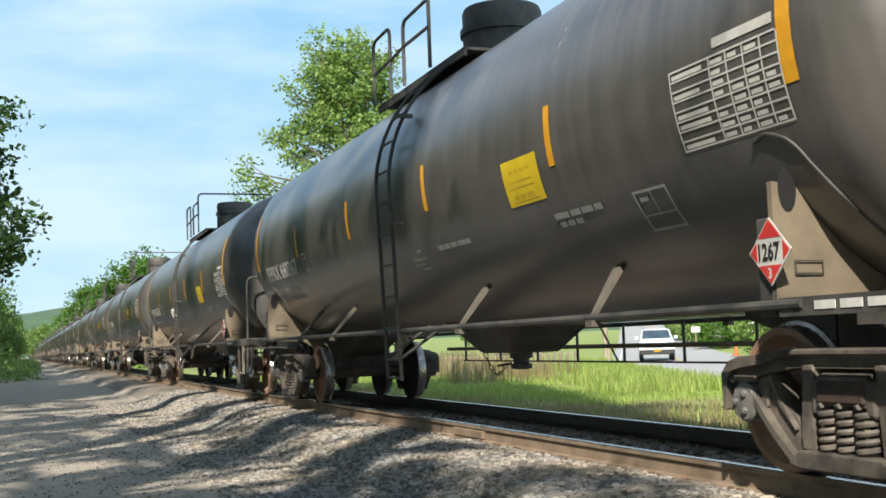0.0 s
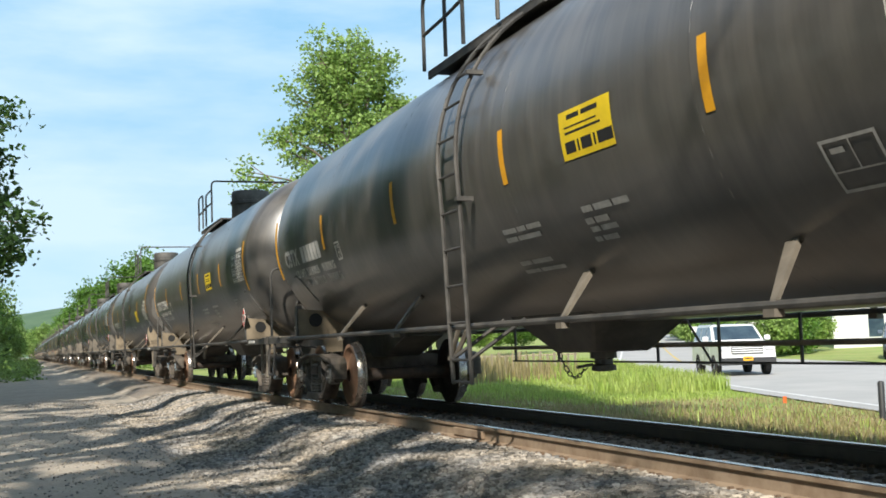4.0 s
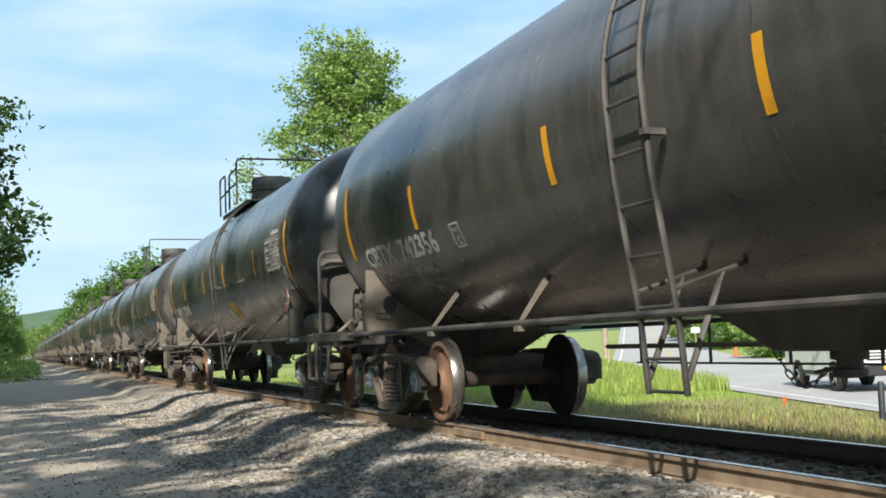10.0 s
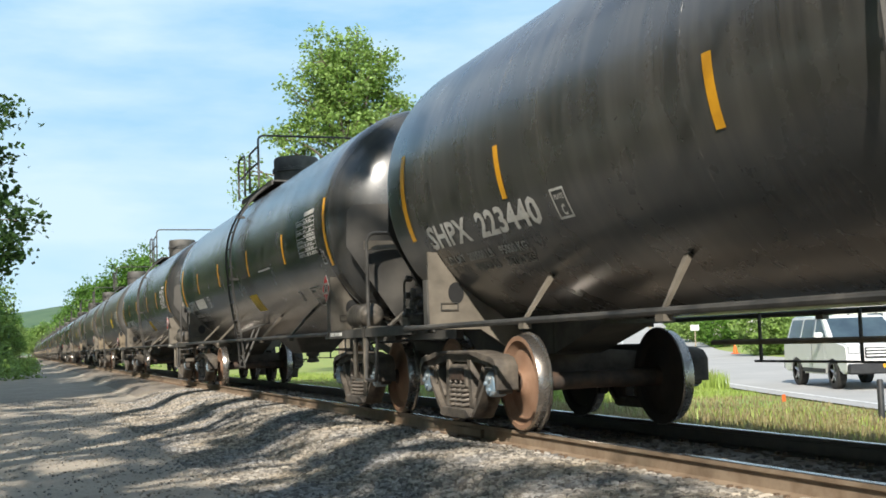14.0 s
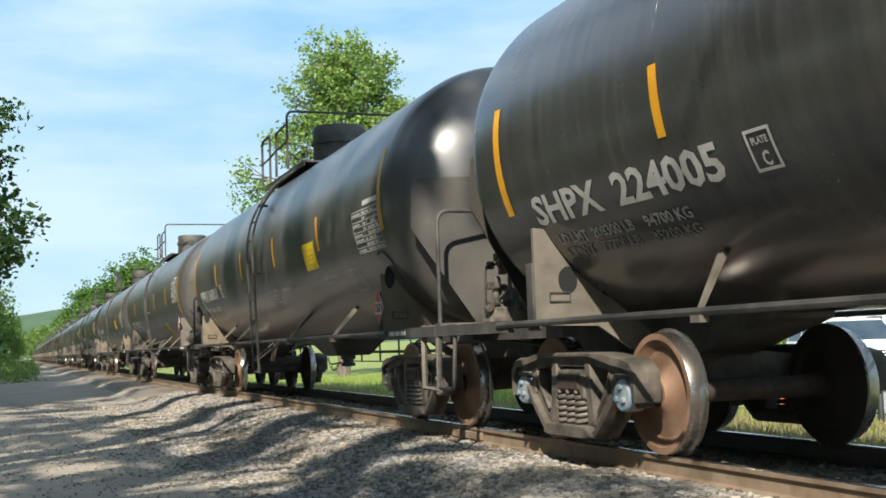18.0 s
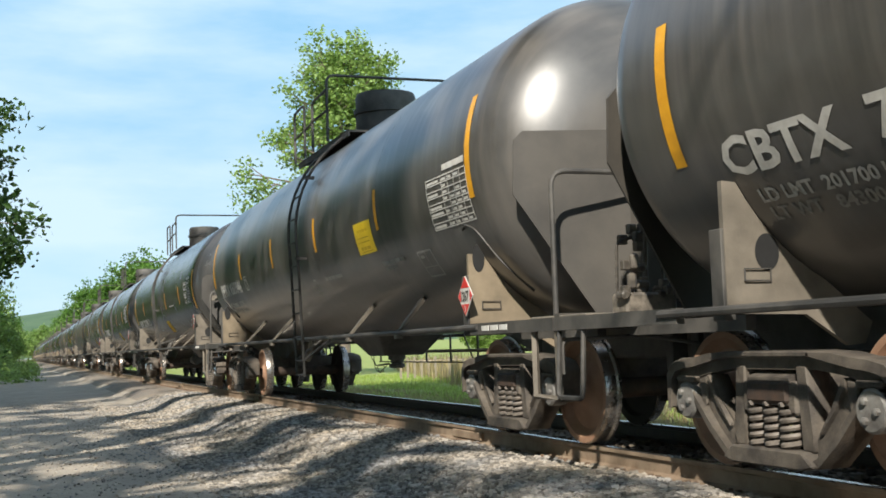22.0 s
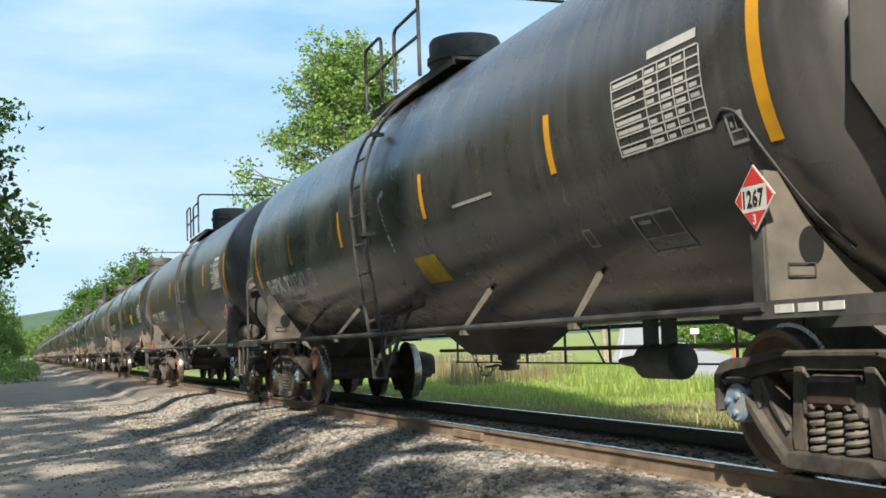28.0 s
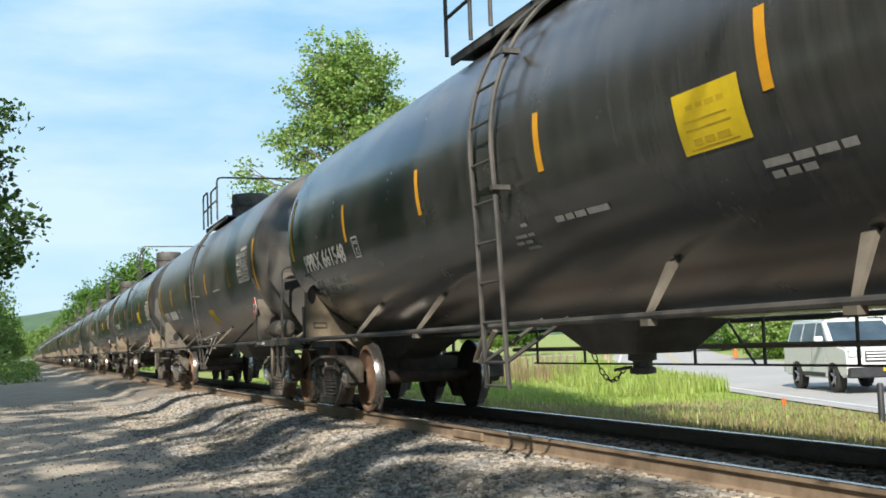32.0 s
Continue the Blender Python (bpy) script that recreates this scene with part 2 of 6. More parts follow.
def tubes(r, *lines, n=8):
    bm = bmesh.new()
    for p in lines:
        tube(bm, p, r, n)
    return bm


def quads_mesh(name, verts, faces, mat, smooth=False):
    me = bpy.data.meshes.new(name)
    me.from_pydata(verts, [], faces)
    me.materials.append(mat)
    if smooth:
        me.shade_smooth()
    return me


# ---- ground ----
ROAD_Z = -0.58
TRACK_X = 5.271          # the middle of the track
M["ground"] = material("woodland_soil", (0.10, 0.085, 0.06), (0.16, 0.135, 0.10), rough=0.95, scale=0.6, fine=25.0, bump=0.5, third=(0.07, 0.075, 0.035))
M["path"] = material("packed_dirt_path", (0.34, 0.295, 0.24), (0.45, 0.385, 0.305), rough=0.95, scale=1.1, fine=26.0, bump=0.8, third=(0.28, 0.235, 0.18))
M["ballast"] = material("ballast_bed", (0.21, 0.185, 0.158), (0.30, 0.245, 0.185), rough=0.95, scale=1.2, fine=24.0, bump=1.0, third=(0.13, 0.11, 0.09))
M["stone"] = material("crushed_ballast_stone", (0.245, 0.238, 0.228), (0.335, 0.285, 0.22), rough=0.9, scale=0.9, fine=20.0, bump=0.2, island=0.6)
# browner, darker ballast stone with the train's shade mixed into its colour
M["oily"] = material("shade_darkened_stone", (0.115, 0.098, 0.08), (0.22, 0.178, 0.135), rough=0.8, scale=0.9, fine=20.0, bump=0.2, island=0.6)
M["grass_soil"] = material("mown_grass_ground", (0.20, 0.30, 0.055), (0.32, 0.34, 0.10), rough=0.95, scale=0.9, fine=14.0, bump=0.6, third=(0.24, 0.20, 0.09))
M["asphalt"] = material("sunlit_asphalt", (0.36, 0.35, 0.335), (0.42, 0.405, 0.385), rough=0.9, scale=0.5, fine=60.0, bump=0.3)
M["line"] = material("white_road_paint", (0.72, 0.72, 0.70), (0.55, 0.55, 0.53), rough=0.7, scale=5.0, bump=0)
M["yellow_line"] = material("yellow_road_paint", (0.62, 0.44, 0.08), (0.5, 0.36, 0.1), rough=0.7, scale=5.0, bump=0)
M["rail"] = material("rail_side_rust", (0.215, 0.15, 0.098), (0.30, 0.225, 0.155), rough=0.75, scale=5.0, bump=0.15)
M["railhead"] = material("polished_rail_head", (0.50, 0.48, 0.46), (0.38, 0.36, 0.34), rough=0.25, metal=0.95, scale=3.0, bump=0.03, stretch=(1, 0.1, 1))
# darker copy of the rail side: shade under the train put into its colour
M["railshade"] = material("shaded_gauge_side", (0.05, 0.045, 0.042), (0.085, 0.072, 0.062), rough=0.5, scale=6.0, bump=0.1)
M["tie"] = material("weathered_tie_timber", (0.13, 0.095, 0.065), (0.22, 0.165, 0.115), rough=0.9, scale=3.0, fine=30.0, bump=0.6, objrand=0.25, stretch=(0.4, 3, 3))
M["plate"] = material("rusty_tie_plate", (0.19, 0.125, 0.08), (0.13, 0.09, 0.062), rough=0.8, scale=8.0, bump=0.2)


def road_x(y):
    """The near edge of the far road."""
    v = y / 1.123
    if v < 46.0:
        x = 12.95 + 0.325 * (v - 15.0) + 0.0021 * max(0.0, v - 15.0) ** 2
    else:
        x = 25.04 + 0.56 * (v - 46.0)
    return 1.123 * x


def road_z(y):
    """The far road climbs away gently."""
    return ROAD_Z + 0.00034 * max(0.0, y - 42.0) ** 2


def ground_height(x, y):
    d = abs(x - TRACK_X)
    near = x < TRACK_X
    if near:
        pts = [(1.35, -0.172), (1.7, -0.20), (2.6, -0.44), (3.4, -0.47), (7.5, -0.50), (9.5, -0.35), (14.0, 0.1), (40.0, 1.0), (400.0, 3.0)]
    else:
        pts = [(1.35, -0.172), (1.75, -0.24), (2.6, -0.46), (5.0, -0.46), (8.0, -0.58), (22.0, -0.62), (60.0, 0.0), (400.0, 6.0)]
    if d <= pts[0][0]:
        return pts[0][1]
    for (a, za), (b, zb) in zip(pts, pts[1:]):
        if d <= b:
            t = (d - a) / (b - a)
            t = t * t * (3 - 2 * t)
            z = za + (zb - za) * t
            break
    else:
        z = pts[-1][1]
    if near and 2.4 < d < 12:
        z += 0.035 * noise.noise(Vector((x * 0.9, y * 0.35, 0))) + 0.02 * noise.noise(Vector((x * 2.3, y * 1.4, 3)))
    return z


def steps(*stretches):
    out = []
    for a, b, n in stretches:
        out += [a + (b - a) * i / n for i in range(n)]
    return out + [stretches[-1][1]]


def build_ground():
    xs = steps((-900, -60, 6), (-60, -12, 8), (-12, -4, 10), (-4, 3.9, 34), (3.9, 6.6, 6), (6.6, 14, 20), (14, 60, 20), (60, 1500, 8))
    ys = steps((-300, -20, 8), (-20, 6, 20), (6, 40, 80), (40, 140, 50), (140, 500, 20), (500, 2600, 8))
    verts = [(x, y, ground_height(x, y)) for y in ys for x in xs]
    w = len(xs)
    faces, kinds = [], []
    for j in range(len(ys) - 1):
        for i in range(w - 1):
            faces.append((j * w + i, j * w + i + 1, (j + 1) * w + i + 1, (j + 1) * w + i))
            x, y = (xs[i] + xs[i + 1]) / 2, (ys[j] + ys[j + 1]) / 2
            edge = 0.35 * noise.noise(Vector((x, y * 0.3, 7)))
            if abs(x - TRACK_X) < 2.2 + (edge if x < TRACK_X else 0):
                kinds.append(1)
            elif -2.3 + edge * 2 < x < TRACK_X:
                kinds.append(2)
            elif x >= TRACK_X:
                kinds.append(3)
            else:
                kinds.append(0)
    me = quads_mesh("ground", verts, faces, M["ground"], True)
    for k in ("ballast", "path", "grass_soil"):
        me.materials.append(M[k])
    me.polygons.foreach_set("material_index", kinds)
    return tagged(new("ground", me), "dirt path, ballast bank and grassy verge along the railway", "ground", kind="structure")


build_ground()


def strip(name, mat, left, right, y0, y1, n, lift, thick=0.0):
    verts, faces = [], []
    for i in range(n + 1):
        y = y0 + (y1 - y0) * (i / n) ** 1.6
        for x in (left(y), right(y)):
            verts.append((x, y, road_z(y) + lift))
    for i in range(n):
        faces.append((2 * i, 2 * i + 1, 2 * i + 3, 2 * i + 2))
    return quads_mesh(name, verts, faces, mat)


road = tagged(new("road", strip("road", M["asphalt"], lambda y: road_x(y) - 0.5, lambda y: road_x(y) + (10.5 if y < 40 else max(7.5, 10.5 - (y - 40) * 0.12)), -60, 170, 70, 0.03)),
              "sunlit grey asphalt road beyond the railway verge", "road", kind="structure")
part("road_line", strip("road_line", M["line"], lambda y: road_x(y), lambda y: road_x(y) + 0.14, -60, 170, 70, 0.036), None, road)
part("road_line", strip("road_line", M["yellow_line"], lambda y: road_x(y) + 3.6, lambda y: road_x(y) + 3.74, 48, 170, 30, 0.036), None, road)

# ---- track ----
RAIL_SECTION = [(-0.07, -0.17), (0.07, -0.17), (0.07, -0.158), (0.014, -0.138), (0.010, -0.045), (0.036, -0.036), (0.037, -0.006), (0.030, 0.0),
                (-0.030, 0.0), (-0.037, -0.006), (-0.036, -0.036), (-0.010, -0.045), (-0.014, -0.138), (-0.07, -0.158)]


def build_rail(x):
    bm = bmesh.new()
    prism(bm, [(x + a, b) for a, b in RAIL_SECTION], "y", -40, 620)
    me = mesh_of("rail", bm, None, mats=[M["rail"], M["railhead"], M["railshade"]])
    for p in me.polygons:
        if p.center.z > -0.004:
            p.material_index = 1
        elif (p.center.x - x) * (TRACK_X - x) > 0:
            # inner faces get the painted-in shade
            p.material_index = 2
    return me


track = tagged(new("railway_track"), "single railway track of rusty rails on timber ties", "track", kind="structure")
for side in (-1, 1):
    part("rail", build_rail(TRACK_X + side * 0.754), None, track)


# ---- tank cars ----
TANK_R, TANK_Z = 1.522, 2.535
HALF, HEAD = 7.38, 0.72        # half the straight barrel, the depth of a head
AXLE = 0.889


def on_tank(y, phi, lift=0.0):
    """A point of the barrel on the side that faces the path; phi in degrees above the middle."""
    a = radians(phi)
    return Vector((-(TANK_R + lift) * math.cos(a), y, TANK_Z + (TANK_R + lift) * math.sin(a)))


def patch(bm, y0, y1, p0, p1, lift=0.004, slant=0.0, n=6):
    """A patch of film on the barrel from y0 to y1 and from phi p0 to p1."""
    rows = []
    for i in range(n + 1):
        p = p0 + (p1 - p0) * i / n
        s = slant * i / n
        rows.append([bm.verts.new(on_tank(y + s, p, lift)) for y in (y0, y1)])
    for a, b in zip(rows, rows[1:]):
        bm.faces.new((a[0], a[1], b[1], b[0]))


def text_mesh(name, words, size, mat, place, squeeze=1.0):
    """Lettering of the built-in font; place() sets each point (along, up)."""
    cu = bpy.data.curves.new(name, "FONT")
    cu.body, cu.size, cu.resolution_u, cu.offset = words, size, 2, size * 0.03
    ob = new(name, cu)
    me = bpy.data.meshes.new_from_object(ob.evaluated_get(bpy.context.evaluated_depsgraph_get()))
    bpy.data.objects.remove(ob)
    bpy.data.curves.remove(cu)
    for v in me.vertices:
        v.co = place(v.co.x * squeeze, v.co.y)
    me.name = name
    me.materials.clear()
    me.materials.append(mat)
    return me


def bars(bm, y, phi, widths, height=0.05, gap=0.03, lift=0.006):
    for w in widths:
        patch(bm, y, y - w, phi, phi + math.degrees(height / TANK_R), lift, n=1)
        y -= w + gap


MESH = {}


def shared(key, build, mat, smooth=False):
    if key not in MESH:
        MESH[key] = mesh_of(key, build(), M[mat] if isinstance(mat, str) else mat, smooth)
    return MESH[key]


def b_tank():
    prof = [(-HALF - HEAD, 0.0)]
    for i in range(1, 13):
        a = math.pi / 2 * i / 12
        prof.append((-HALF - HEAD * math.cos(a), TANK_R * math.sin(a) ** 0.9))
    for y in np.linspace(-HALF, HALF, 21)[1:]:
        prof.append((float(y), TANK_R))
    for i in range(11, -1, -1):
        a = math.pi / 2 * i / 12
        prof.append((HALF + HEAD * math.cos(a), TANK_R * max(math.sin(a), 0) ** 0.9))
    bm = bmesh.new()
    lathe(bm, prof, 72, "y", (0, 0, TANK_Z), caps=False)
    return bm


def b_seam():
    bm = bmesh.new()
    lathe(bm, [(-0.02, TANK_R - 0.01), (-0.012, TANK_R + 0.0007), (0.012, TANK_R + 0.0007), (0.02, TANK_R - 0.01)], 64, "y", (0, 0, TANK_Z), caps=False)
    return bm


def b_wheel():
    """One wheel about the x axis; its field side faces -x."""
    bm = bmesh.new()
    lathe(bm, [(-0.075, 0.0), (-0.075, 0.11), (-0.05, 0.13), (-0.015, 0.20), (-0.005, 0.33), (-0.045, 0.385), (-0.068, 0.40), (-0.068, 0.445),
               (-0.06, 0.452), (0.028, 0.460), (0.040, 0.484), (0.058, 0.486), (0.068, 0.475), (0.068, 0.39), (0.03, 0.36), (0.03, 0.2), (0.075, 0.13), (0.075, 0.0)],
          40, "x")
    return bm


def wheel_mesh():
    if "wheel" not in MESH:
        me = mesh_of("wheel", b_wheel(), None, True, mats=[M["wheel"], M["tread"], M["wheel_shade"]])
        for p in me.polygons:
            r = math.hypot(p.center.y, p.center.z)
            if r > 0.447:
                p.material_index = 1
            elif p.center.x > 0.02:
                # gauge side carries the painted darkness
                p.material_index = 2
        MESH["wheel"] = me
    return MESH["wheel"]


def b_axle():
    bm = bmesh.new()
    lathe(bm, [(-1.0, 0.055), (-0.86, 0.06), (-0.84, 0.09), (-0.68, 0.10), (-0.3, 0.085), (0.3, 0.085), (0.68, 0.10), (0.84, 0.09), (0.86, 0.06), (1.0, 0.055)], 18, "x")
    return bm


def b_cap():
    bm = bmesh.new()
    lathe(bm, [(0.03, 0.122), (-0.10, 0.122), (-0.115, 0.108), (-0.12, 0.05), (-0.12, 0.0)], 20, "x")
    for i in range(3):
        a = 2 * math.pi * i / 3
        lathe(bm, [(-0.115, 0.022), (-0.14, 0.022), (-0.145, 0.01)], 6, "x", (0, 0.06 * math.cos(a), 0.06 * math.sin(a)))
    return bm


def b_side_frame():
    """A cast side frame in the plane x = 0 about its truck's middle: arched top member, columns, sloping tension members, spring seat."""
    bm = bmesh.new()
    half = [(0.42, 0.775), (0.60, 0.745), (0.74, 0.722), (0.90, 0.718), (1.02, 0.69), (1.09, 0.62), (1.09, 0.52)]
    under = [(1.00, 0.59), (0.79, 0.595), (0.66, 0.635), (0.42, 0.665)]
    prism(bm, half + under + [(-a, b) for a, b in reversed(under)] + [(-a, b) for a, b in reversed(half)], "x", -0.07, 0.07)
    for s in (-1, 1):
        def side_poly(rows, x0, x1):
            prism(bm, [(s * a, b) for a, b in rows], "x", x0, x1)
        # tension member with its outer rib
        side_poly(((0.83, 0.60), (0.66, 0.635), (0.55, 0.47), (0.43, 0.335), (0.36, 0.28), (0.36, 0.12), (0.45, 0.115), (0.62, 0.27), (0.80, 0.46)), -0.055, 0.055)
        side_poly(((0.80, 0.46), (0.84, 0.52), (0.815, 0.545), (0.60, 0.31), (0.44, 0.165), (0.36, 0.155), (0.36, 0.12), (0.45, 0.115), (0.62, 0.27)), -0.115, 0.10)
        side_poly(((0.66, 0.635), (0.64, 0.60), (0.54, 0.45), (0.425, 0.32), (0.44, 0.30), (0.56, 0.43), (0.67, 0.58)), -0.085, 0.07)
        # column and wear plate
        side_poly(((0.245, 0.69), (0.345, 0.69), (0.375, 0.28), (0.375, 0.20), (0.275, 0.20)), -0.085, 0.075)
        # top flange over bearing and shoulder
        side_poly(((0.40, 0.775), (0.40, 0.735), (0.62, 0.705), (0.75, 0.68), (0.90, 0.675), (0.99, 0.655), (1.045, 0.60), (1.05, 0.40), (1.10, 0.40), (1.105, 0.63), (1.03, 0.705), (0.90, 0.735), (0.74, 0.738), (0.60, 0.762)), -0.125, 0.10)
        side_poly(((0.67, 0.62), (0.77, 0.60), (0.745, 0.41), (0.69, 0.43)), -0.08, 0.06)
        side_poly(((0.985, 0.60), (1.06, 0.60), (1.06, 0.37), (1.0, 0.36)), -0.07, 0.06)
        side_poly(((0.77, 0.615), (1.00, 0.615), (0.98, 0.575), (0.79, 0.575)), -0.11, 0.09)
    prism(bm, [(-0.42, 0.775), (0.42, 0.775), (0.42, 0.735), (-0.42, 0.735)], "x", -0.125, 0.10)
    prism(bm, [(-0.44, 0.125), (-0.34, 0.205), (0.34, 0.205), (0.44, 0.125), (0.34, 0.10), (-0.34, 0.10)], "x", -0.15, 0.13)
    bmesh.ops.bevel(bm, geom=[e for e in bm.edges if e.calc_length() > 0.06], offset=0.011, segments=1, affect="EDGES")
    return bm


def b_spring():
    bm = bmesh.new()
    turns, n = 5.5, 72
    pts = [(0.062 * math.cos(2 * math.pi * turns * i / n), 0.062 * math.sin(2 * math.pi * turns * i / n), 0.26 * i / n) for i in range(n + 1)]
    tube(bm, pts, 0.017, 6)
    return bm


def b_bolster():
    bm = bmesh.new()
    prism(bm, [(-1.12, 0.46), (-1.12, 0.62), (-0.9, 0.70), (-0.3, 0.76), (0.3, 0.76), (0.9, 0.70), (1.12, 0.62), (1.12, 0.46), (0.8, 0.44), (0.3, 0.40), (-0.3, 0.40), (-0.8, 0.44)], "y", -0.2, 0.2)
    lathe(bm, [(0.75, 0.2), (0.80, 0.2)], 20, "z")
    return bm


def b_brake_beam():
    bm = bmesh.new()
    for s in (-1, 1):
        tube(bm, [(-0.8, s * 0.40, 0.36), (0, s * 0.30, 0.42), (0.8, s * 0.40, 0.36)], 0.035, 6)
        for x in (-0.75, 0.75):
            prism(bm, [(s * 0.37, 0.26), (s * 0.42, 0.24), (s * 0.42, 0.56), (s * 0.38, 0.54)], "x", x - 0.05, x + 0.05)
    return bm


WHEELSETS = []


def add_bogie(car, y, caps="cap_grey", full=True):
    bogie = part("bogie", shared("bolster", b_bolster, "bogie"), None, car, m=pose(0, y, 0))
    for s in (-1, 1):
        fr = part("side_frame", shared("side_frame", b_side_frame, "bogie", True), None, bogie, m=pose(s * 1.02, 0, 0, 0, 0, 180 if s > 0 else 0))
        if full or s < 0:
            for k in (-0.15, 0.0, 0.15):
                part("coil_spring", shared("coil_spring", b_spring, "spring", True), None, bogie, m=pose(s * 1.07, k, 0.205))
            part("bolster_end", shared("bolster_end", lambda: boxes((-0.06, 0.06, -0.20, 0.20, 0.465, 0.60), bevel=0.02), "axle"), None, bogie, m=pose(s * 1.08, 0, 0))
            for k in (-0.22, 0.22):
                part("wedge", shared("wedge", lambda: boxes((-0.05, 0.05, -0.045, 0.045, 0.40, 0.60), bevel=0.02), "bogie"), None, bogie, m=pose(s * 1.07, k, 0))
    if full:
        part("brake_beam", shared("brake_beam", b_brake_beam, "bogie"), None, bogie)
    for a in (-AXLE, AXLE):
        ws = part("wheelset", shared("axle", b_axle, "axle", True), None, car, m=pose(0, y + a, 0.457))
        for s in (-1, 1):
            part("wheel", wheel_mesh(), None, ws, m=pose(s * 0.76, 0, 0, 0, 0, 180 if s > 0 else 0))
            if full or s < 0:
                part("bearing_cap", shared("bearing_" + caps, b_cap, caps, True), None, ws, m=pose(s * 1.02, 0, 0, 0, 0, 180 if s > 0 else 0))
        if full and len(CARS) < 21:
            WHEELSETS.append((ws, y + a))
    return bogie


def arc_pts(a0, a1, r, n=10):
    """Points (x, z) on a circle round the tank's axis; degrees from -x, upwards."""
    return [(-r * math.cos(radians(a)), TANK_Z + r * math.sin(radians(a))) for a in np.linspace(a0, a1, n)]


def b_shield():
    """Half head shield of folded plate in front of a head that faces -y."""
    bm = bmesh.new()
    y0, y1 = -8.17, -7.93
    inner = [[bm.verts.new((s * 0.40, y0, z)) for z in (1.06, 2.66)] for s in (-1, 1)]
    bm.faces.new((inner[0][0], inner[1][0], inner[1][1], inner[0][1]))
    for i, s in enumerate((-1, 1)):
        q = [bm.verts.new(p) for p in ((s * 1.28, y1 - 0.02, 2.66), (s * 1.36, y1, 2.58), (s * 1.38, y1, 2.12), (s * 0.70, y0 + 0.08, 1.06))]
        bm.faces.new([inner[i][0], inner[i][1], *q])
    bmesh.ops.recalc_face_normals(bm, faces=bm.faces)
    bmesh.ops.solidify(bm, geom=list(bm.faces), thickness=0.016)
    return bm


def b_web(x_in, apex, holes):
    """Saddle web across the car under the tank, in the plane y = 0; one half, on the -x side."""
    poly = [(-1.42, 1.0), (-1.42, apex)]
    poly += arc_pts(-30 if apex > 1.7 else -34 if apex > 1.6 else -47, -62 if apex > 1.6 else -68, TANK_R + 0.004, 8)
    poly += [(x_in + 0.06, 0.93), (x_in, 0.80), (x_in - 0.12, 0.79), (x_in - 0.42, 0.985)] if apex > 1.6 else [(x_in, 1.05), (x_in, 0.80), (x_in - 0.25, 0.80), (-1.05, 0.985)]
    bm = bmesh.new()
    prism(bm, poly, "y", -0.02, 0.02)
    return bm


# flat disc on the web; drawn black, it paints in the opening's dark inside
def b_web_hole(x, z, rx, rz):
    bm = bmesh.new()
    bmesh.ops.create_circle(bm, cap_ends=True, segments=24, radius=1.0)
    for v in bm.verts:
        v.co = Vector((x + v.co.x * rx, -0.024, z + v.co.y * rz))
    return bm


def b_brace(w=1.0):
    bm = bmesh.new()
    p, q = Vector((-1.03, 0.35, 1.40)), Vector((-1.45, 0.0, 1.03))
    d = (q - p).normalized()
    u = Vector((0, 1, 0))
    u = (u - d * u.dot(d)).normalized()
    v = d.cross(u)
    lo = [bm.verts.new(p + u * a + v * b) for a, b in ((-.05 * w, -.02), (.05 * w, -.02), (.05 * w, .02), (-.05 * w, .02))]
    hi = [bm.verts.new(q + u * a + v * b) for a, b in ((-.022 * w, -.014), (.022 * w, -.014), (.022 * w, .014), (-.022 * w, .014))]
    bm.faces.new(lo[::-1]), bm.faces.new(hi)
    for i in range(4):
        bm.faces.new((lo[i], lo[(i + 1) % 4], hi[(i + 1) % 4], hi[i]))
    box(bm, -1.49, -1.42, -0.05, 0.05, 0.955, 1.0)
    return bm


LADDER = [on_tank(0, a, 0.11) for a in range(58, -8, -6)] + [Vector((-1.60, 0, 1.9)), Vector((-1.57, 0, 1.0)), Vector((-1.55, 0, 0.50))]


LADDER_IN = LADDER[:-3] + [Vector((-1.585, 0, 1.9)), Vector((-1.44, 0, 1.0)), Vector((-1.40, 0, 0.50))]


def b_stile(way):
    return tubes(0.022, way, n=6)


def ladder_rungs(way):
    """Evenly spaced places down the ladder."""
    out, want, gone = [], 0.12, 0.0
    for a, b in zip(way, way[1:]):
        n = (b - a).length
        while want <= gone + n:
            out.append(a.lerp(b, (want - gone) / n))
            want += 0.335
        gone += n
    out.append(way[-1] + Vector((0, 0, 0.02)))
    return out


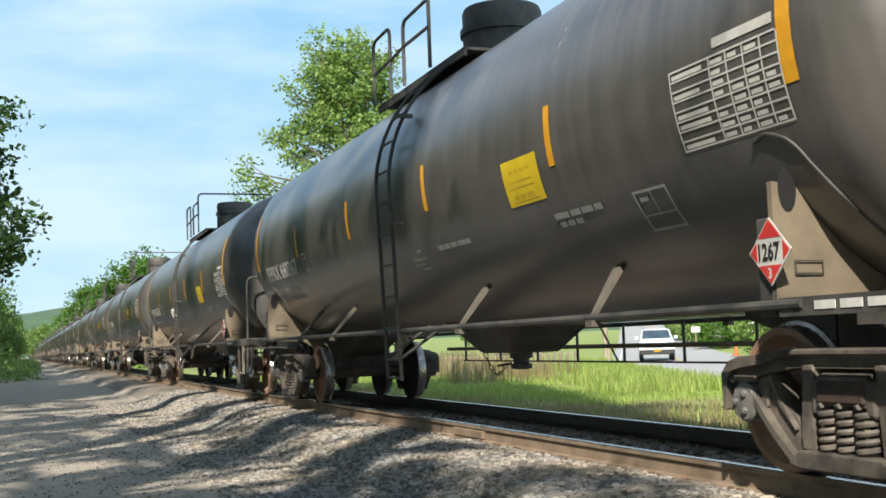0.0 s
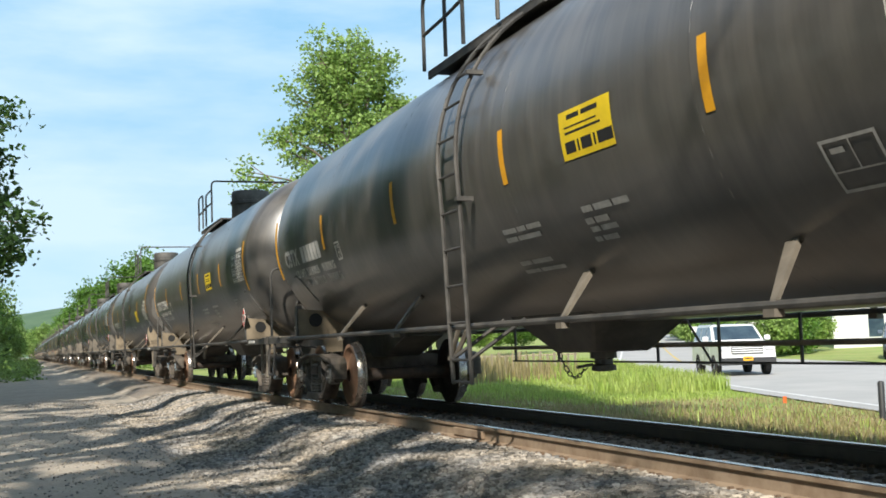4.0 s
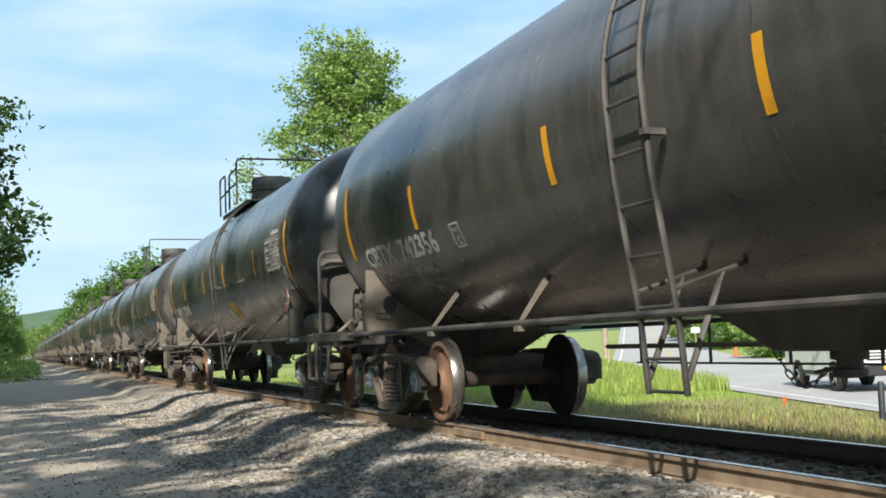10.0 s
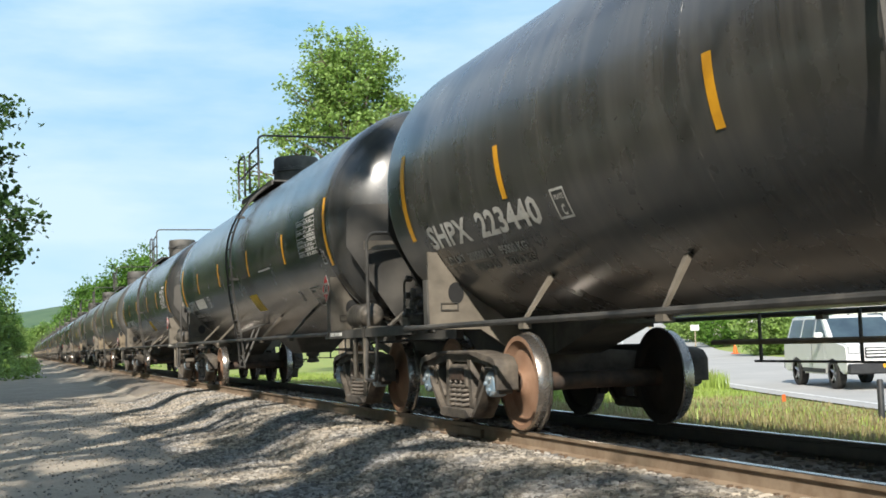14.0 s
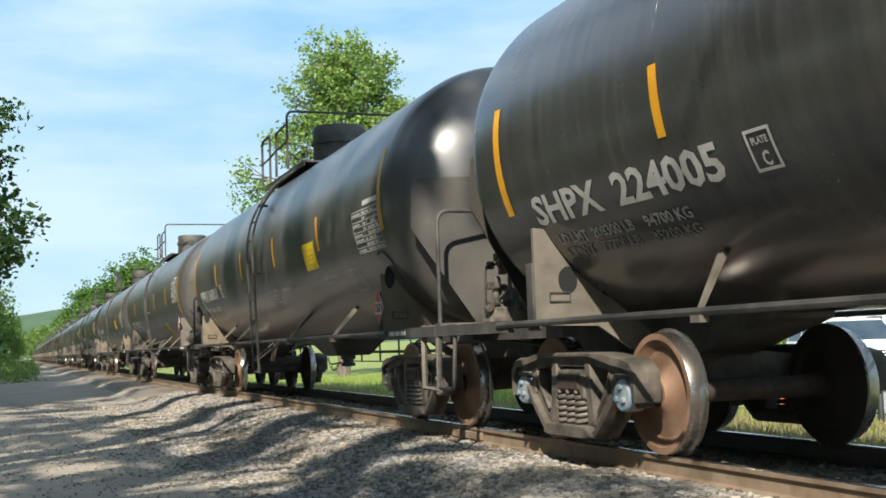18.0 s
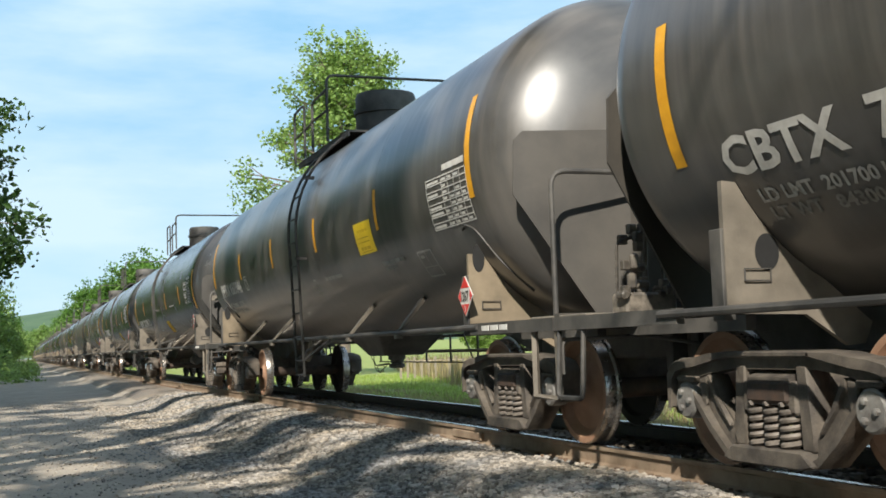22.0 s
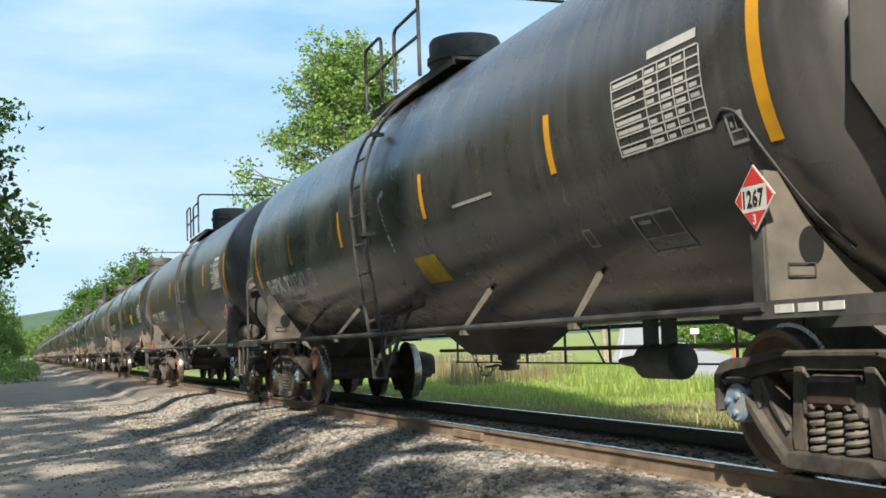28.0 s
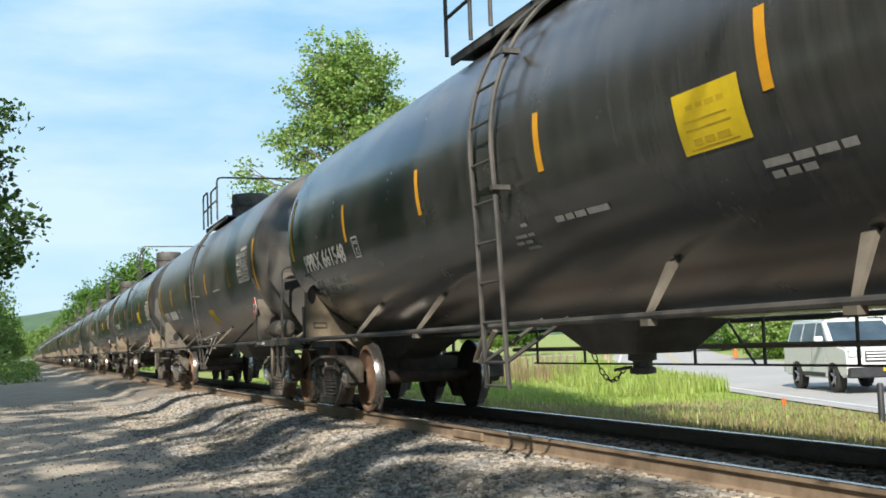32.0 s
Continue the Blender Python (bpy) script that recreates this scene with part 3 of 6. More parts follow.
def add_ladder(car, y, splay):
    way = LADDER_IN if splay else LADDER
    lad = part("ladder", shared(f"stile{splay}", lambda: b_stile(way), "frame", True), None, car, "black steel side ladder", m=pose(0, y - 0.235, 0))
    part("stile", shared(f"stile{splay}", None, "frame"), None, lad, m=pose(0, 0.47, 0))
    for p in ladder_rungs(way):
        part("rung", shared("rung", lambda: tubes(0.013, [(0, 0, 0), (0, 0.47, 0)], n=6), "frame"), None, lad, m=pose(*p))
    for k in (0, 0.47):
        pts = [(-1.45, k, 1.17), (-0.92, k, 1.33)] if splay else [(-1.56, k, 0.72), (-1.20, k - 0.42, 1.06)]
        part("ladder_strut", shared(f"strut{splay}{k}", lambda: tubes(0.018, pts, n=6), "frame"), None, lad)
        if splay:
            part("ladder_strut", shared(f"strutb{k}", lambda: tubes(0.022, [(-1.395, k, 0.60), (-1.10, k, 1.27)], n=6), "frame"), None, lad)
    for z in (2.15, 3.3):
        part("ladder_bracket", shared("bracket", lambda: boxes((-0.16, 0, -0.03, 0.03, -0.02, 0.02)), "frame"), None, lad,
             m=pose(-math.sqrt(max(0.01, (TANK_R + 0.14) ** 2 - (z - TANK_Z) ** 2)) + 0.12, -0.03, z))


def b_end_rail(w0, w1, top):
    return tubes(0.023, bend([(w0, 0, 1.04), (w0, 0, top), (w1, 0, top)], 0.14, 5), n=8)


def b_coupler():
    bm = bmesh.new()
    box(bm, -0.09, 0.09, -0.55, 0.4, 0.70, 0.88, 0.015)
    prism(bm, [(-0.17, -0.50), (0.14, -0.50), (0.19, -0.72), (0.10, -0.80), (0.02, -0.70), (-0.10, -0.78), (-0.20, -0.68)], "z", 0.66, 0.93)
    box(bm, -0.2, 0.2, -0.3, -0.26, 0.62, 0.95)
    return bm


def b_brake_wheel():
    bm = bmesh.new()
    n = 28
    tube(bm, [(0.26 * math.cos(2 * math.pi * i / n), 0, 0.26 * math.sin(2 * math.pi * i / n)) for i in range(n)], 0.017, 7, closed=True)
    for i in range(6):
        a = math.pi / 3 * i
        tube(bm, [(0.04 * math.cos(a), -0.01, 0.04 * math.sin(a)), (0.25 * math.cos(a), 0, 0.25 * math.sin(a))], 0.014, 6)
    lathe(bm, [(-0.04, 0.045), (0.05, 0.05)], 12, "y")
    return bm


def b_brake_gear():
    """Brake housing with its bell crank and pipework."""
    bm = bmesh.new()
    box(bm, -0.16, 0.16, 0.04, 0.20, -0.24, 0.28, 0.03)
    box(bm, -0.10, 0.12, -0.02, 0.06, -0.42, -0.22, 0.02)
    tube(bm, bend([(0.1, 0, -0.4), (0.1, -0.06, -0.7), (0.3, -0.06, -0.8), (0.45, 0.1, -0.8)], 0.1), 0.02, 6)
    return bm


def b_valve_gear():
    """Cluster of brake valve castings on the end platform."""
    bm = bmesh.new()
    rnd = random.Random(5)
    box(bm, -0.22, 0.22, -0.12, 0.12, 0.0, 0.16, 0.02)
    for i in range(3):
        x = rnd.uniform(-0.22, 0.22)
        tube(bm, bend([(x, 0.05, 0.1), (x, 0.02, rnd.uniform(0.45, 0.7)), (x + rnd.uniform(-0.25, 0.25), -0.05, 0.6)], 0.06), 0.014, 5)
    for i in range(30):
        z = 0.14 + 0.55 * rnd.random() ** 1.6
        x, y = rnd.uniform(-0.26, 0.26) * (1.15 - z), rnd.uniform(-0.13, 0.06)
        if i % 2:
            lathe(bm, [(-0.06, 0.025), (-0.05, 0.036), (0.04, 0.036), (0.06, 0.018)], 9, "xyz"[i % 3], (x, y, z))
        else:
            box(bm, x - 0.034, x + 0.034, y - 0.03, y + 0.03, z - 0.038, z + 0.038, 0.008)
    tube(bm, bend([(0.2, 0, 0.1), (0.36, -0.05, 0.12), (0.40, -0.05, -0.1)], 0.08), 0.02, 6)
    return bm


def b_reservoir():
    bm = bmesh.new()
    lathe(bm, [(-0.42, 0.0), (-0.41, 0.09), (-0.36, 0.145), (-0.30, 0.16), (0.30, 0.16), (0.36, 0.145), (0.41, 0.09), (0.42, 0.0)], 24, "y", (0, 0, 0.17), caps=False)
    for y in (-0.2, 0.2):
        lathe(bm, [(y - 0.02, 0.166), (y + 0.02, 0.166)], 24, "y", (0, 0, 0.17), caps=False)
        box(bm, -0.12, 0.12, y - 0.03, y + 0.03, 0, 0.06)
    return bm


def b_end_platform():
    bm = bmesh.new()
    box(bm, -1.42, 1.42, -8.72, -8.28, 1.035, 1.07, 0.006)
    return bm


def add_end(car, m):
    deck = part("end_platform", shared("end_platform", b_end_platform, "shield"), None, car, m=m)
    part("edge_beam", shared("edge_beam", lambda: boxes((-1.42, 1.42, -8.76, -8.72, 0.955, 1.085)), "plate_steel"), None, deck)
    for s in (-1, 1):
        part("side_channel", shared("side_channel", lambda: boxes((-0.03, 0.03, -8.74, -7.0, 0.955, 1.055)), "frame"), None, deck, m=pose(s * 1.42, 0, 0))
        part("platform_bracket", shared("platform_bracket", lambda: boxes((-0.04, 0.04, -8.5, -7.0, 0.90, 1.0)), "frame"), None, deck, m=pose(s * 0.9, 0, 0))
    if len(CARS) < 25:
        for x0, ws in ((-1.30, (0.03, 0.10, 0.06, 0.10, 0.10)), (-0.20, (0.03, 0.10, 0.06, 0.10, 0.12))):
            for w in ws:
                part("edge_stencil", shared("edge_stencil%s" % w, lambda: boxes((0, w, -8.765, -8.758, 1.0, 1.045)), "white"), None, deck, m=pose(x0, 0, 0))
                x0 += w + 0.025


def b_stub_sill():
    bm = bmesh.new()
    box(bm, -0.28, 0.28, -8.55, -6.0, 0.70, 1.04, 0.02)
    prism(bm, [(-6.0, 0.72), (-5.0, 0.98), (-5.0, 1.06), (-6.0, 1.04)], "x", -0.28, 0.28)
    box(bm, -0.34, 0.34, -8.62, -8.52, 0.60, 1.06, 0.015)
    return bm


def b_step():
    return tubes(0.02, bend([(-1.42, 0, 1.0), (-1.45, 0, 0.45), (-1.45, 0.40, 0.45), (-1.42, 0.40, 1.0)], 0.05, 3), n=6)


def b_strap_step():
    return tubes(0.03, [(-1.40, 0, 1.02), (-1.40, 0, 0.44), (-1.40, 0.42, 0.44), (-1.40, 0.42, 1.02)], n=4)


def b_lever():
    return tubes(0.014, bend([(-1.40, 0, 0.62), (-1.40, 0, 0.88), (-0.75, -0.05, 0.90), (-0.15, -0.3, 0.78)], 0.06, 3), n=6)


def b_hose():
    return tubes(0.03, bend([(0.22, -8.55, 0.72), (0.25, -8.75, 0.66), (0.2, -8.85, 0.38), (0.05, -8.98, 0.34)], 0.15, 5), n=8)


def b_manway(r, h):
    bm = bmesh.new()
    lathe(bm, [(0, r * 1.02), (h * 0.55, r), (h * 0.56, r * 1.07), (h * 0.66, r * 1.07), (h * 0.67, r), (h * 0.93, r * 1.01), (h, r * 0.96), (h * 1.02, 0.0)], 30, "z")
    return bm


def b_skid():
    bm = bmesh.new()
    lo, hi = [], []
    top = [(-0.55, 0.72), (0.55, 0.72), (0.55, -1.15), (-0.55, -1.15)]
    bot = [(-0.30, 0.16), (0.30, 0.16), (0.30, -0.66), (-0.30, -0.66)]
    hi = [bm.verts.new((x, y, 1.12)) for x, y in top]
    lo = [bm.verts.new((x, y, 0.74)) for x, y in bot]
    bm.faces.new(lo)
    for i in range(4):
        bm.faces.new((hi[i], hi[(i + 1) % 4], lo[(i + 1) % 4], lo[i]))
    bmesh.ops.bevel(bm, geom=list(bm.edges), offset=0.02, segments=1, affect="EDGES")
    return bm


def b_outlet():
    bm = bmesh.new()
    lathe(bm, [(0.75, 0.13), (0.68, 0.13), (0.67, 0.09), (0.62, 0.09), (0.61, 0.12), (0.56, 0.12), (0.55, 0.05)], 16, "z", (0, -0.28, 0))
    tube(bm, [(-0.12, -0.28, 0.62), (-0.30, -0.30, 0.60)], 0.015, 6)
    return bm


def b_chain():
    """A short chain that sags between the skid and the outlet's cap."""
    bm = bmesh.new()
    a, b = Vector((-0.24, 0.22, 0.76)), Vector((-0.16, -0.24, 0.62))
    pts = [a.lerp(b, i / 9) - Vector((0, 0, 0.19 * math.sin(math.pi * i / 9))) for i in range(10)]
    for i, (p, q) in enumerate(zip(pts, pts[1:])):
        d = (q - p).normalized()
        u = d.orthogonal().normalized()
        u = u if i % 2 else d.cross(u)
        mid, half = (p + q) / 2, (q - p).length * 0.62
        tube(bm, [mid + d * half * math.cos(t) + u * 0.020 * math.sin(t) for t in (k * math.pi / 4 for k in range(8))], 0.006, 5, closed=True)
    return bm


def b_pipework():
    """Uprights, braces and the low rod under the far side."""
    bm = bmesh.new()
    x = 1.30
    tube(bm, [(x, 4.9, 0.585), (x, -5.0, 0.585)], 0.012, 6)
    for y in (-4.9, -3.7, -2.9, -1.6, -0.3, 0.9, 2.1, 3.4, 4.8):
        tube(bm, [(x, y, 1.04), (x, y, 0.575)], 0.018, 6)
    for y in (-3.3, 0.3):
        tube(bm, [(x, y, 1.04), (x, y - 0.45, 0.585)], 0.014, 6)
    return bm


def b_cylinder_box():
    bm = bmesh.new()
    lathe(bm, [(-0.36, 0.08), (-0.34, 0.15), (0.22, 0.15), (0.3, 0.1), (0.42, 0.06), (0.7, 0.03)], 16, "y", (0, 0, 0))
    box(bm, -0.05, 0.05, -0.2, -0.1, 0.1, 0.36)
    box(bm, -0.05, 0.05, 0.1, 0.2, 0.1, 0.36)
    return bm


# lettering and films ----
def b_table(y0, y1, p0, p1):
    """White ruled data panel: grid lines and bars for its entries."""
    bm = bmesh.new()
    rows, cols = 8, 5
    for i in range(rows + 1):
        p = p0 + (p1 - p0) * i / rows
        patch(bm, y0, y1, p, p + 0.42, 0.005, n=1)
    for x in (0.0, 0.40, 0.56, 0.71, 0.86, 1.0):
        y = y0 + (y1 - y0) * x
        patch(bm, y, y - 0.014, p0, p1, 0.005, n=6)
    rnd = random.Random(3)
    for i in range(rows):
        p = p0 + (p1 - p0) * (i + 0.28) / rows
        for a, b in ((0.03, 0.37), (0.42, 0.54), (0.585, 0.69), (0.735, 0.84), (0.885, 0.98)):
            if rnd.random() < 0.85:
                b2 = a + (b - a) * rnd.uniform(0.65, 1.0)
                patch(bm, y0 + (y1 - y0) * a, y0 + (y1 - y0) * b2, p, p + (p1 - p0) / rows * 0.42, 0.005, n=1)
    patch(bm, y0 + (y1 - y0) * 0.45, y1 + 0.02, p1 + 1.8, p1 + 4.0, 0.005, n=1)
    return bm


def b_frame_box(y0, y1, p0, p1, cross):
    bm = bmesh.new()
    w, a = 0.022, 0.75
    patch(bm, y0, y1, p0, p0 + a, 0.005, n=1)
    patch(bm, y0, y1, p1 - a, p1, 0.005, n=1)
    patch(bm, y0, y0 - w, p0, p1, 0.005)
    patch(bm, y1 + w, y1, p0, p1, 0.005)
    if cross:
        pm = p0 + (p1 - p0) * 0.38
        patch(bm, y0, y1, pm, pm + 0.4, 0.005, n=1)
        ym = (y0 + y1) / 2
        patch(bm, ym, ym - 0.01, pm, p1, 0.005)
        patch(bm, y0 - 0.06, ym + 0.05, p1 - 3.2, p1 - 2.0, 0.005, n=1)
    return bm


def b_bars(rows):
    bm = bmesh.new()
    for y, phi, widths, hgt in rows:
        bars(bm, y, phi, widths, hgt)
    return bm


def add_bars(car, name, rows, mat):
    """Each stencilled word as a bar of its own."""
    for y, phi, widths, hgt in rows:
        for w in widths:
            part(name, shared("bar%.3f_%.1f_%.3f_%s" % (w, phi, hgt, mat), lambda: b_bars([(0, phi, (w,), hgt)]), mat), None, car, m=pose(0, y, 0))
            y -= w + 0.03


def b_graffiti():
    """A looping spray-paint scrawl on the barrel."""
    bm = bmesh.new()
    rnd = random.Random(11)
    for k in range(5):
        cy, cp = 2.05 - k * 0.16, -24 + rnd.uniform(-1, 1)
        pts = []
        for i in range(13):
            a = 2 * math.pi * i / 12 * rnd.choice((0.8, 1.0))
            pts.append(on_tank(cy + 0.07 * math.cos(a + k), cp + 4.2 * math.sin(a), 0.004))
        tube(bm, pts, 0.011, 4)
    for a, b in (((2.2, -30), (1.2, -28)), ((1.9, -32), (1.45, -18)), ((1.3, -19), (1.6, -33))):
        tube(bm, [on_tank(a[0], a[1], 0.004), on_tank((a[0] + b[0]) / 2, (a[1] + b[1]) / 2 - 1, 0.004), on_tank(b[0], b[1], 0.004)], 0.010, 4)
    return bm


def b_tag():
    """Thin hand-drawn loops, a wavy stroke and three little stars running down the barrel."""
    bm = bmesh.new()
    for cy, cp, ry, rp in ((-0.30, -1.2, 0.025, 1.3), (-0.36, 0.2, 0.03, 1.0), (-0.43, 1.0, 0.03, 1.2)):
        tube(bm, [on_tank(cy + ry * math.cos(0.63 * i), cp + rp * math.sin(0.63 * i), 0.004) for i in range(11)], 0.006, 4)
    tube(bm, [on_tank(-0.295 - 0.012 * i, -3.0 - 1.0 * i, 0.004) for i in range(4)], 0.006, 4)
    tube(bm, [on_tank(-0.345 - 0.01 * i + (0.03 if i % 2 else -0.035), -6.0 - 1.15 * i, 0.004) for i in range(9)], 0.006, 4)
    for cy, cp, r in ((-0.435, -17.8, 0.04), (-0.45, -20.8, 0.03), (-0.455, -23.4, 0.022)):
        for i in range(5):
            a = 2 * math.pi * i / 5
            tube(bm, [on_tank(cy, cp, 0.004), on_tank(cy + r * math.sin(a), cp + math.degrees(r * math.cos(a) / TANK_R), 0.004)], 0.008, 4)
    return bm


def b_diamond(r):
    bm = bmesh.new()
    prism(bm, [(0, -r), (r, 0), (0, r), (-r, 0)], "x", -0.004, 0.004)
    return bm


def add_placard(parent, m):
    """Red diamond placard with its white middle and the number 1267, facing -x of its own frame."""
    p = part("placard", shared("placard", lambda: b_diamond(0.185), "white"), None, parent, "red and white diamond placard reading 1267", m=m)
    part("placard_panel", shared("placard_up", lambda: made(prism, [(-0.1, 0.075), (0.1, 0.075), (0, 0.175)], "x", -0.007, -0.004), "red"), None, p)
    part("placard_panel", shared("placard_low", lambda: made(prism, [(-0.1, -0.075), (0, -0.175), (0.1, -0.075)], "x", -0.007, -0.004), "red"), None, p)
    for s in (-1, 1):
        part("placard_panel", shared(f"placard_side{s}", lambda: made(prism, [(s * 0.115, 0.055), (s * 0.172, 0), (s * 0.115, -0.055)], "x", -0.007, -0.004), "red"), None, p)
    if "placard_text" not in MESH:
        MESH["placard_text"] = text_mesh("placard_text", "1267", 0.13, M["inkdark"], lambda a, b: Vector((-0.009, 0.115 - a, b - 0.045)), 0.78)
    part("placard_text", MESH["placard_text"], None, p)
    if "placard_class" not in MESH:
        MESH["placard_class"] = text_mesh("placard_class", "3", 0.08, M["white"], lambda a, b: Vector((-0.009, 0.02 - a, b - 0.145)), 0.9)
    part("placard_class", MESH["placard_class"], None, p)


def fit_text(car, name, words, y0, y1, phi, height, mat):
    """Lettering from y0 to y1, its capitals that high, cut across so that it follows the barrel; one part a word."""
    key = (name, words, y0, y1, phi, height, mat.name)
    if key not in MESH:
        me = text_mesh(name, words, height / 0.69, mat, lambda a, b: Vector((a, b, 0)))
        bm = bmesh.new()
        bm.from_mesh(me)
        bpy.data.meshes.remove(me)
        for i in range(1, 5):
            bmesh.ops.bisect_plane(bm, geom=bm.verts[:] + bm.edges[:] + bm.faces[:], plane_co=(0, height * i / 5, 0), plane_no=(0, 1, 0))
        k = (y0 - y1) / max(v.co.x for v in bm.verts)
        bm.verts.index_update()
        bm.faces.index_update()
        rows = sorted((min(v.co.x for v in f.verts), max(v.co.x for v in f.verts), f.index) for f in bm.faces)
        groups, reach = [], -9.0
        for lo, hi, i in rows:
            if lo > reach + height * 0.42:
                groups.append([])
            groups[-1].append(i)
            reach = max(reach, hi)
        bm.faces.ensure_lookup_table()
        MESH[key] = []
        for g in groups:
            verts, faces, seen = [], [], {}
            for i in g:
                for v in bm.faces[i].verts:
                    if v.index not in seen:
                        seen[v.index] = len(verts)
                        verts.append(on_tank(y0 - v.co.x * k, phi + math.degrees(v.co.y / TANK_R), 0.0045))
                faces.append([seen[v.index] for v in bm.faces[i].verts])
            MESH[key].append(quads_mesh(name, verts, faces, mat))
        bm.free()
    for me in MESH[key]:
        part(name, me, None, car)


KINDS = {
    # marks along the barrel, their span of phi, ladder splay, web inner end, web apex, web places, bogie caps
    "A": dict(band=(-13.6, 22), marks=(-4.36, -1.46, 1.43, 4.27), span=(-13.1, 4.3), splay=False, x_in=-0.42, apex=1.70, webs=(-6.93, 6.85), man=(-0.1, 0.46, 0.72), bands=(-7.27, 7.2), trucks=(-7.05, 6.72), braces=(-4.9, -2.92, 1.75, 4.05)),
    "B": dict(band=(-23.6, 10.9), marks=(-4.72, -1.75, 1.46, 4.35), span=(-15.3, 2.0), splay=True, x_in=-0.45, apex=1.78, webs=(-7.2, 6.5), man=(0.75, 0.45, 0.68), bands=(-7.34, 6.92), trucks=(-7.3, 6.56), braces=(-4.9, -2.66, 1.93, 4.08)),
    "C": dict(band=(-22.8, 11.5), marks=(-4.55, -1.50, 1.54, 4.66), span=(-13.7, 3.6), splay=False, x_in=-0.75, apex=1.45, webs=(-6.93, 6.6), man=(-0.1, 0.46, 0.72), bands=(-7.27, 7.55), trucks=(-7.05, 6.85), braces=(-5.0, -2.4, 1.76, 4.05)),
}
LABELS = {"A": "dusty black tank car with square yellow decal", "B": "black tank car with soiled yellow patch low down",
          "C": "black tank car with yellow notice beside its ladder"}
CARS = []
BRACES = {number: (-4.85, -2.2, 2.5, 4.4) for number in ("660229", "660367", "660269", "660011")}
# black cars with the low patch: tape marks and their span, data panel's edge and span, film's middle and span, start of the long stencil
SPEC = {
    "742356": dict(marks=(-4.70, -1.55, 1.18, 4.45), span=(-18.3, -1.2), panel=(-5.97, -12.2, 7.3), film=(-3.10, -43.5, -30.8), bar=0),
    "223465": dict(marks=(-4.79, -1.55, 1.11, 4.28), span=(-14.6, 2.6), panel=(-5.84, -14.9, 4.4), film=(-1.55, -41.3, -27.6), bar=-2.81),
    "223440": dict(marks=(-4.60, -1.43, 1.20, 4.40), span=(-18.4, -1.2), panel=(-5.75, -13.7, 5.4), film=(-1.68, -40.2, -27.4), bar=-3.31),
    "224005": dict(marks=(-4.76, -2.05, 1.46, 4.37), span=(-15.4, 2.2), panel=(-5.78, -17.3, 1.7), film=(-1.37, -41.0, -27.2), bar=0),
    "742463": dict(marks=(-4.70, -1.73, 1.16, 4.45), span=(-12.4, 5.0), panel=(-6.08, -12.4, 7.9), film=(-3.10, -44.6, -30.5), bar=0),
    "223768": dict(marks=(-4.78, -1.83, 1.49, 4.17), span=(-15.7, 1.2), panel=(-5.84, -16.8, 2.4), film=(-0.95, -42.7, -28.5), bar=-2.57),
    "223749": dict(marks=(-4.70, -1.72, 1.46, 4.34), span=(-15.1, 2.0), panel=(-5.73, -17.0, 2.2), film=(-1.27, -41.2, -28.8), bar=-2.50),
    "131873": dict(marks=(-4.57, -1.62, 1.46, 4.34), span=(-7.4, 10.0), panel=(-5.66, -13.0, 6.5), film=(-1.75, -40.5, -31.4), bar=0),
}
PLAIN = dict(marks=(-4.72, -1.75, 1.46, 4.35), span=(-15.3, 2.0), panel=(-5.74, -15.0, 4.2), film=(-1.4, -41.0, -28.0), bar=-2.6)


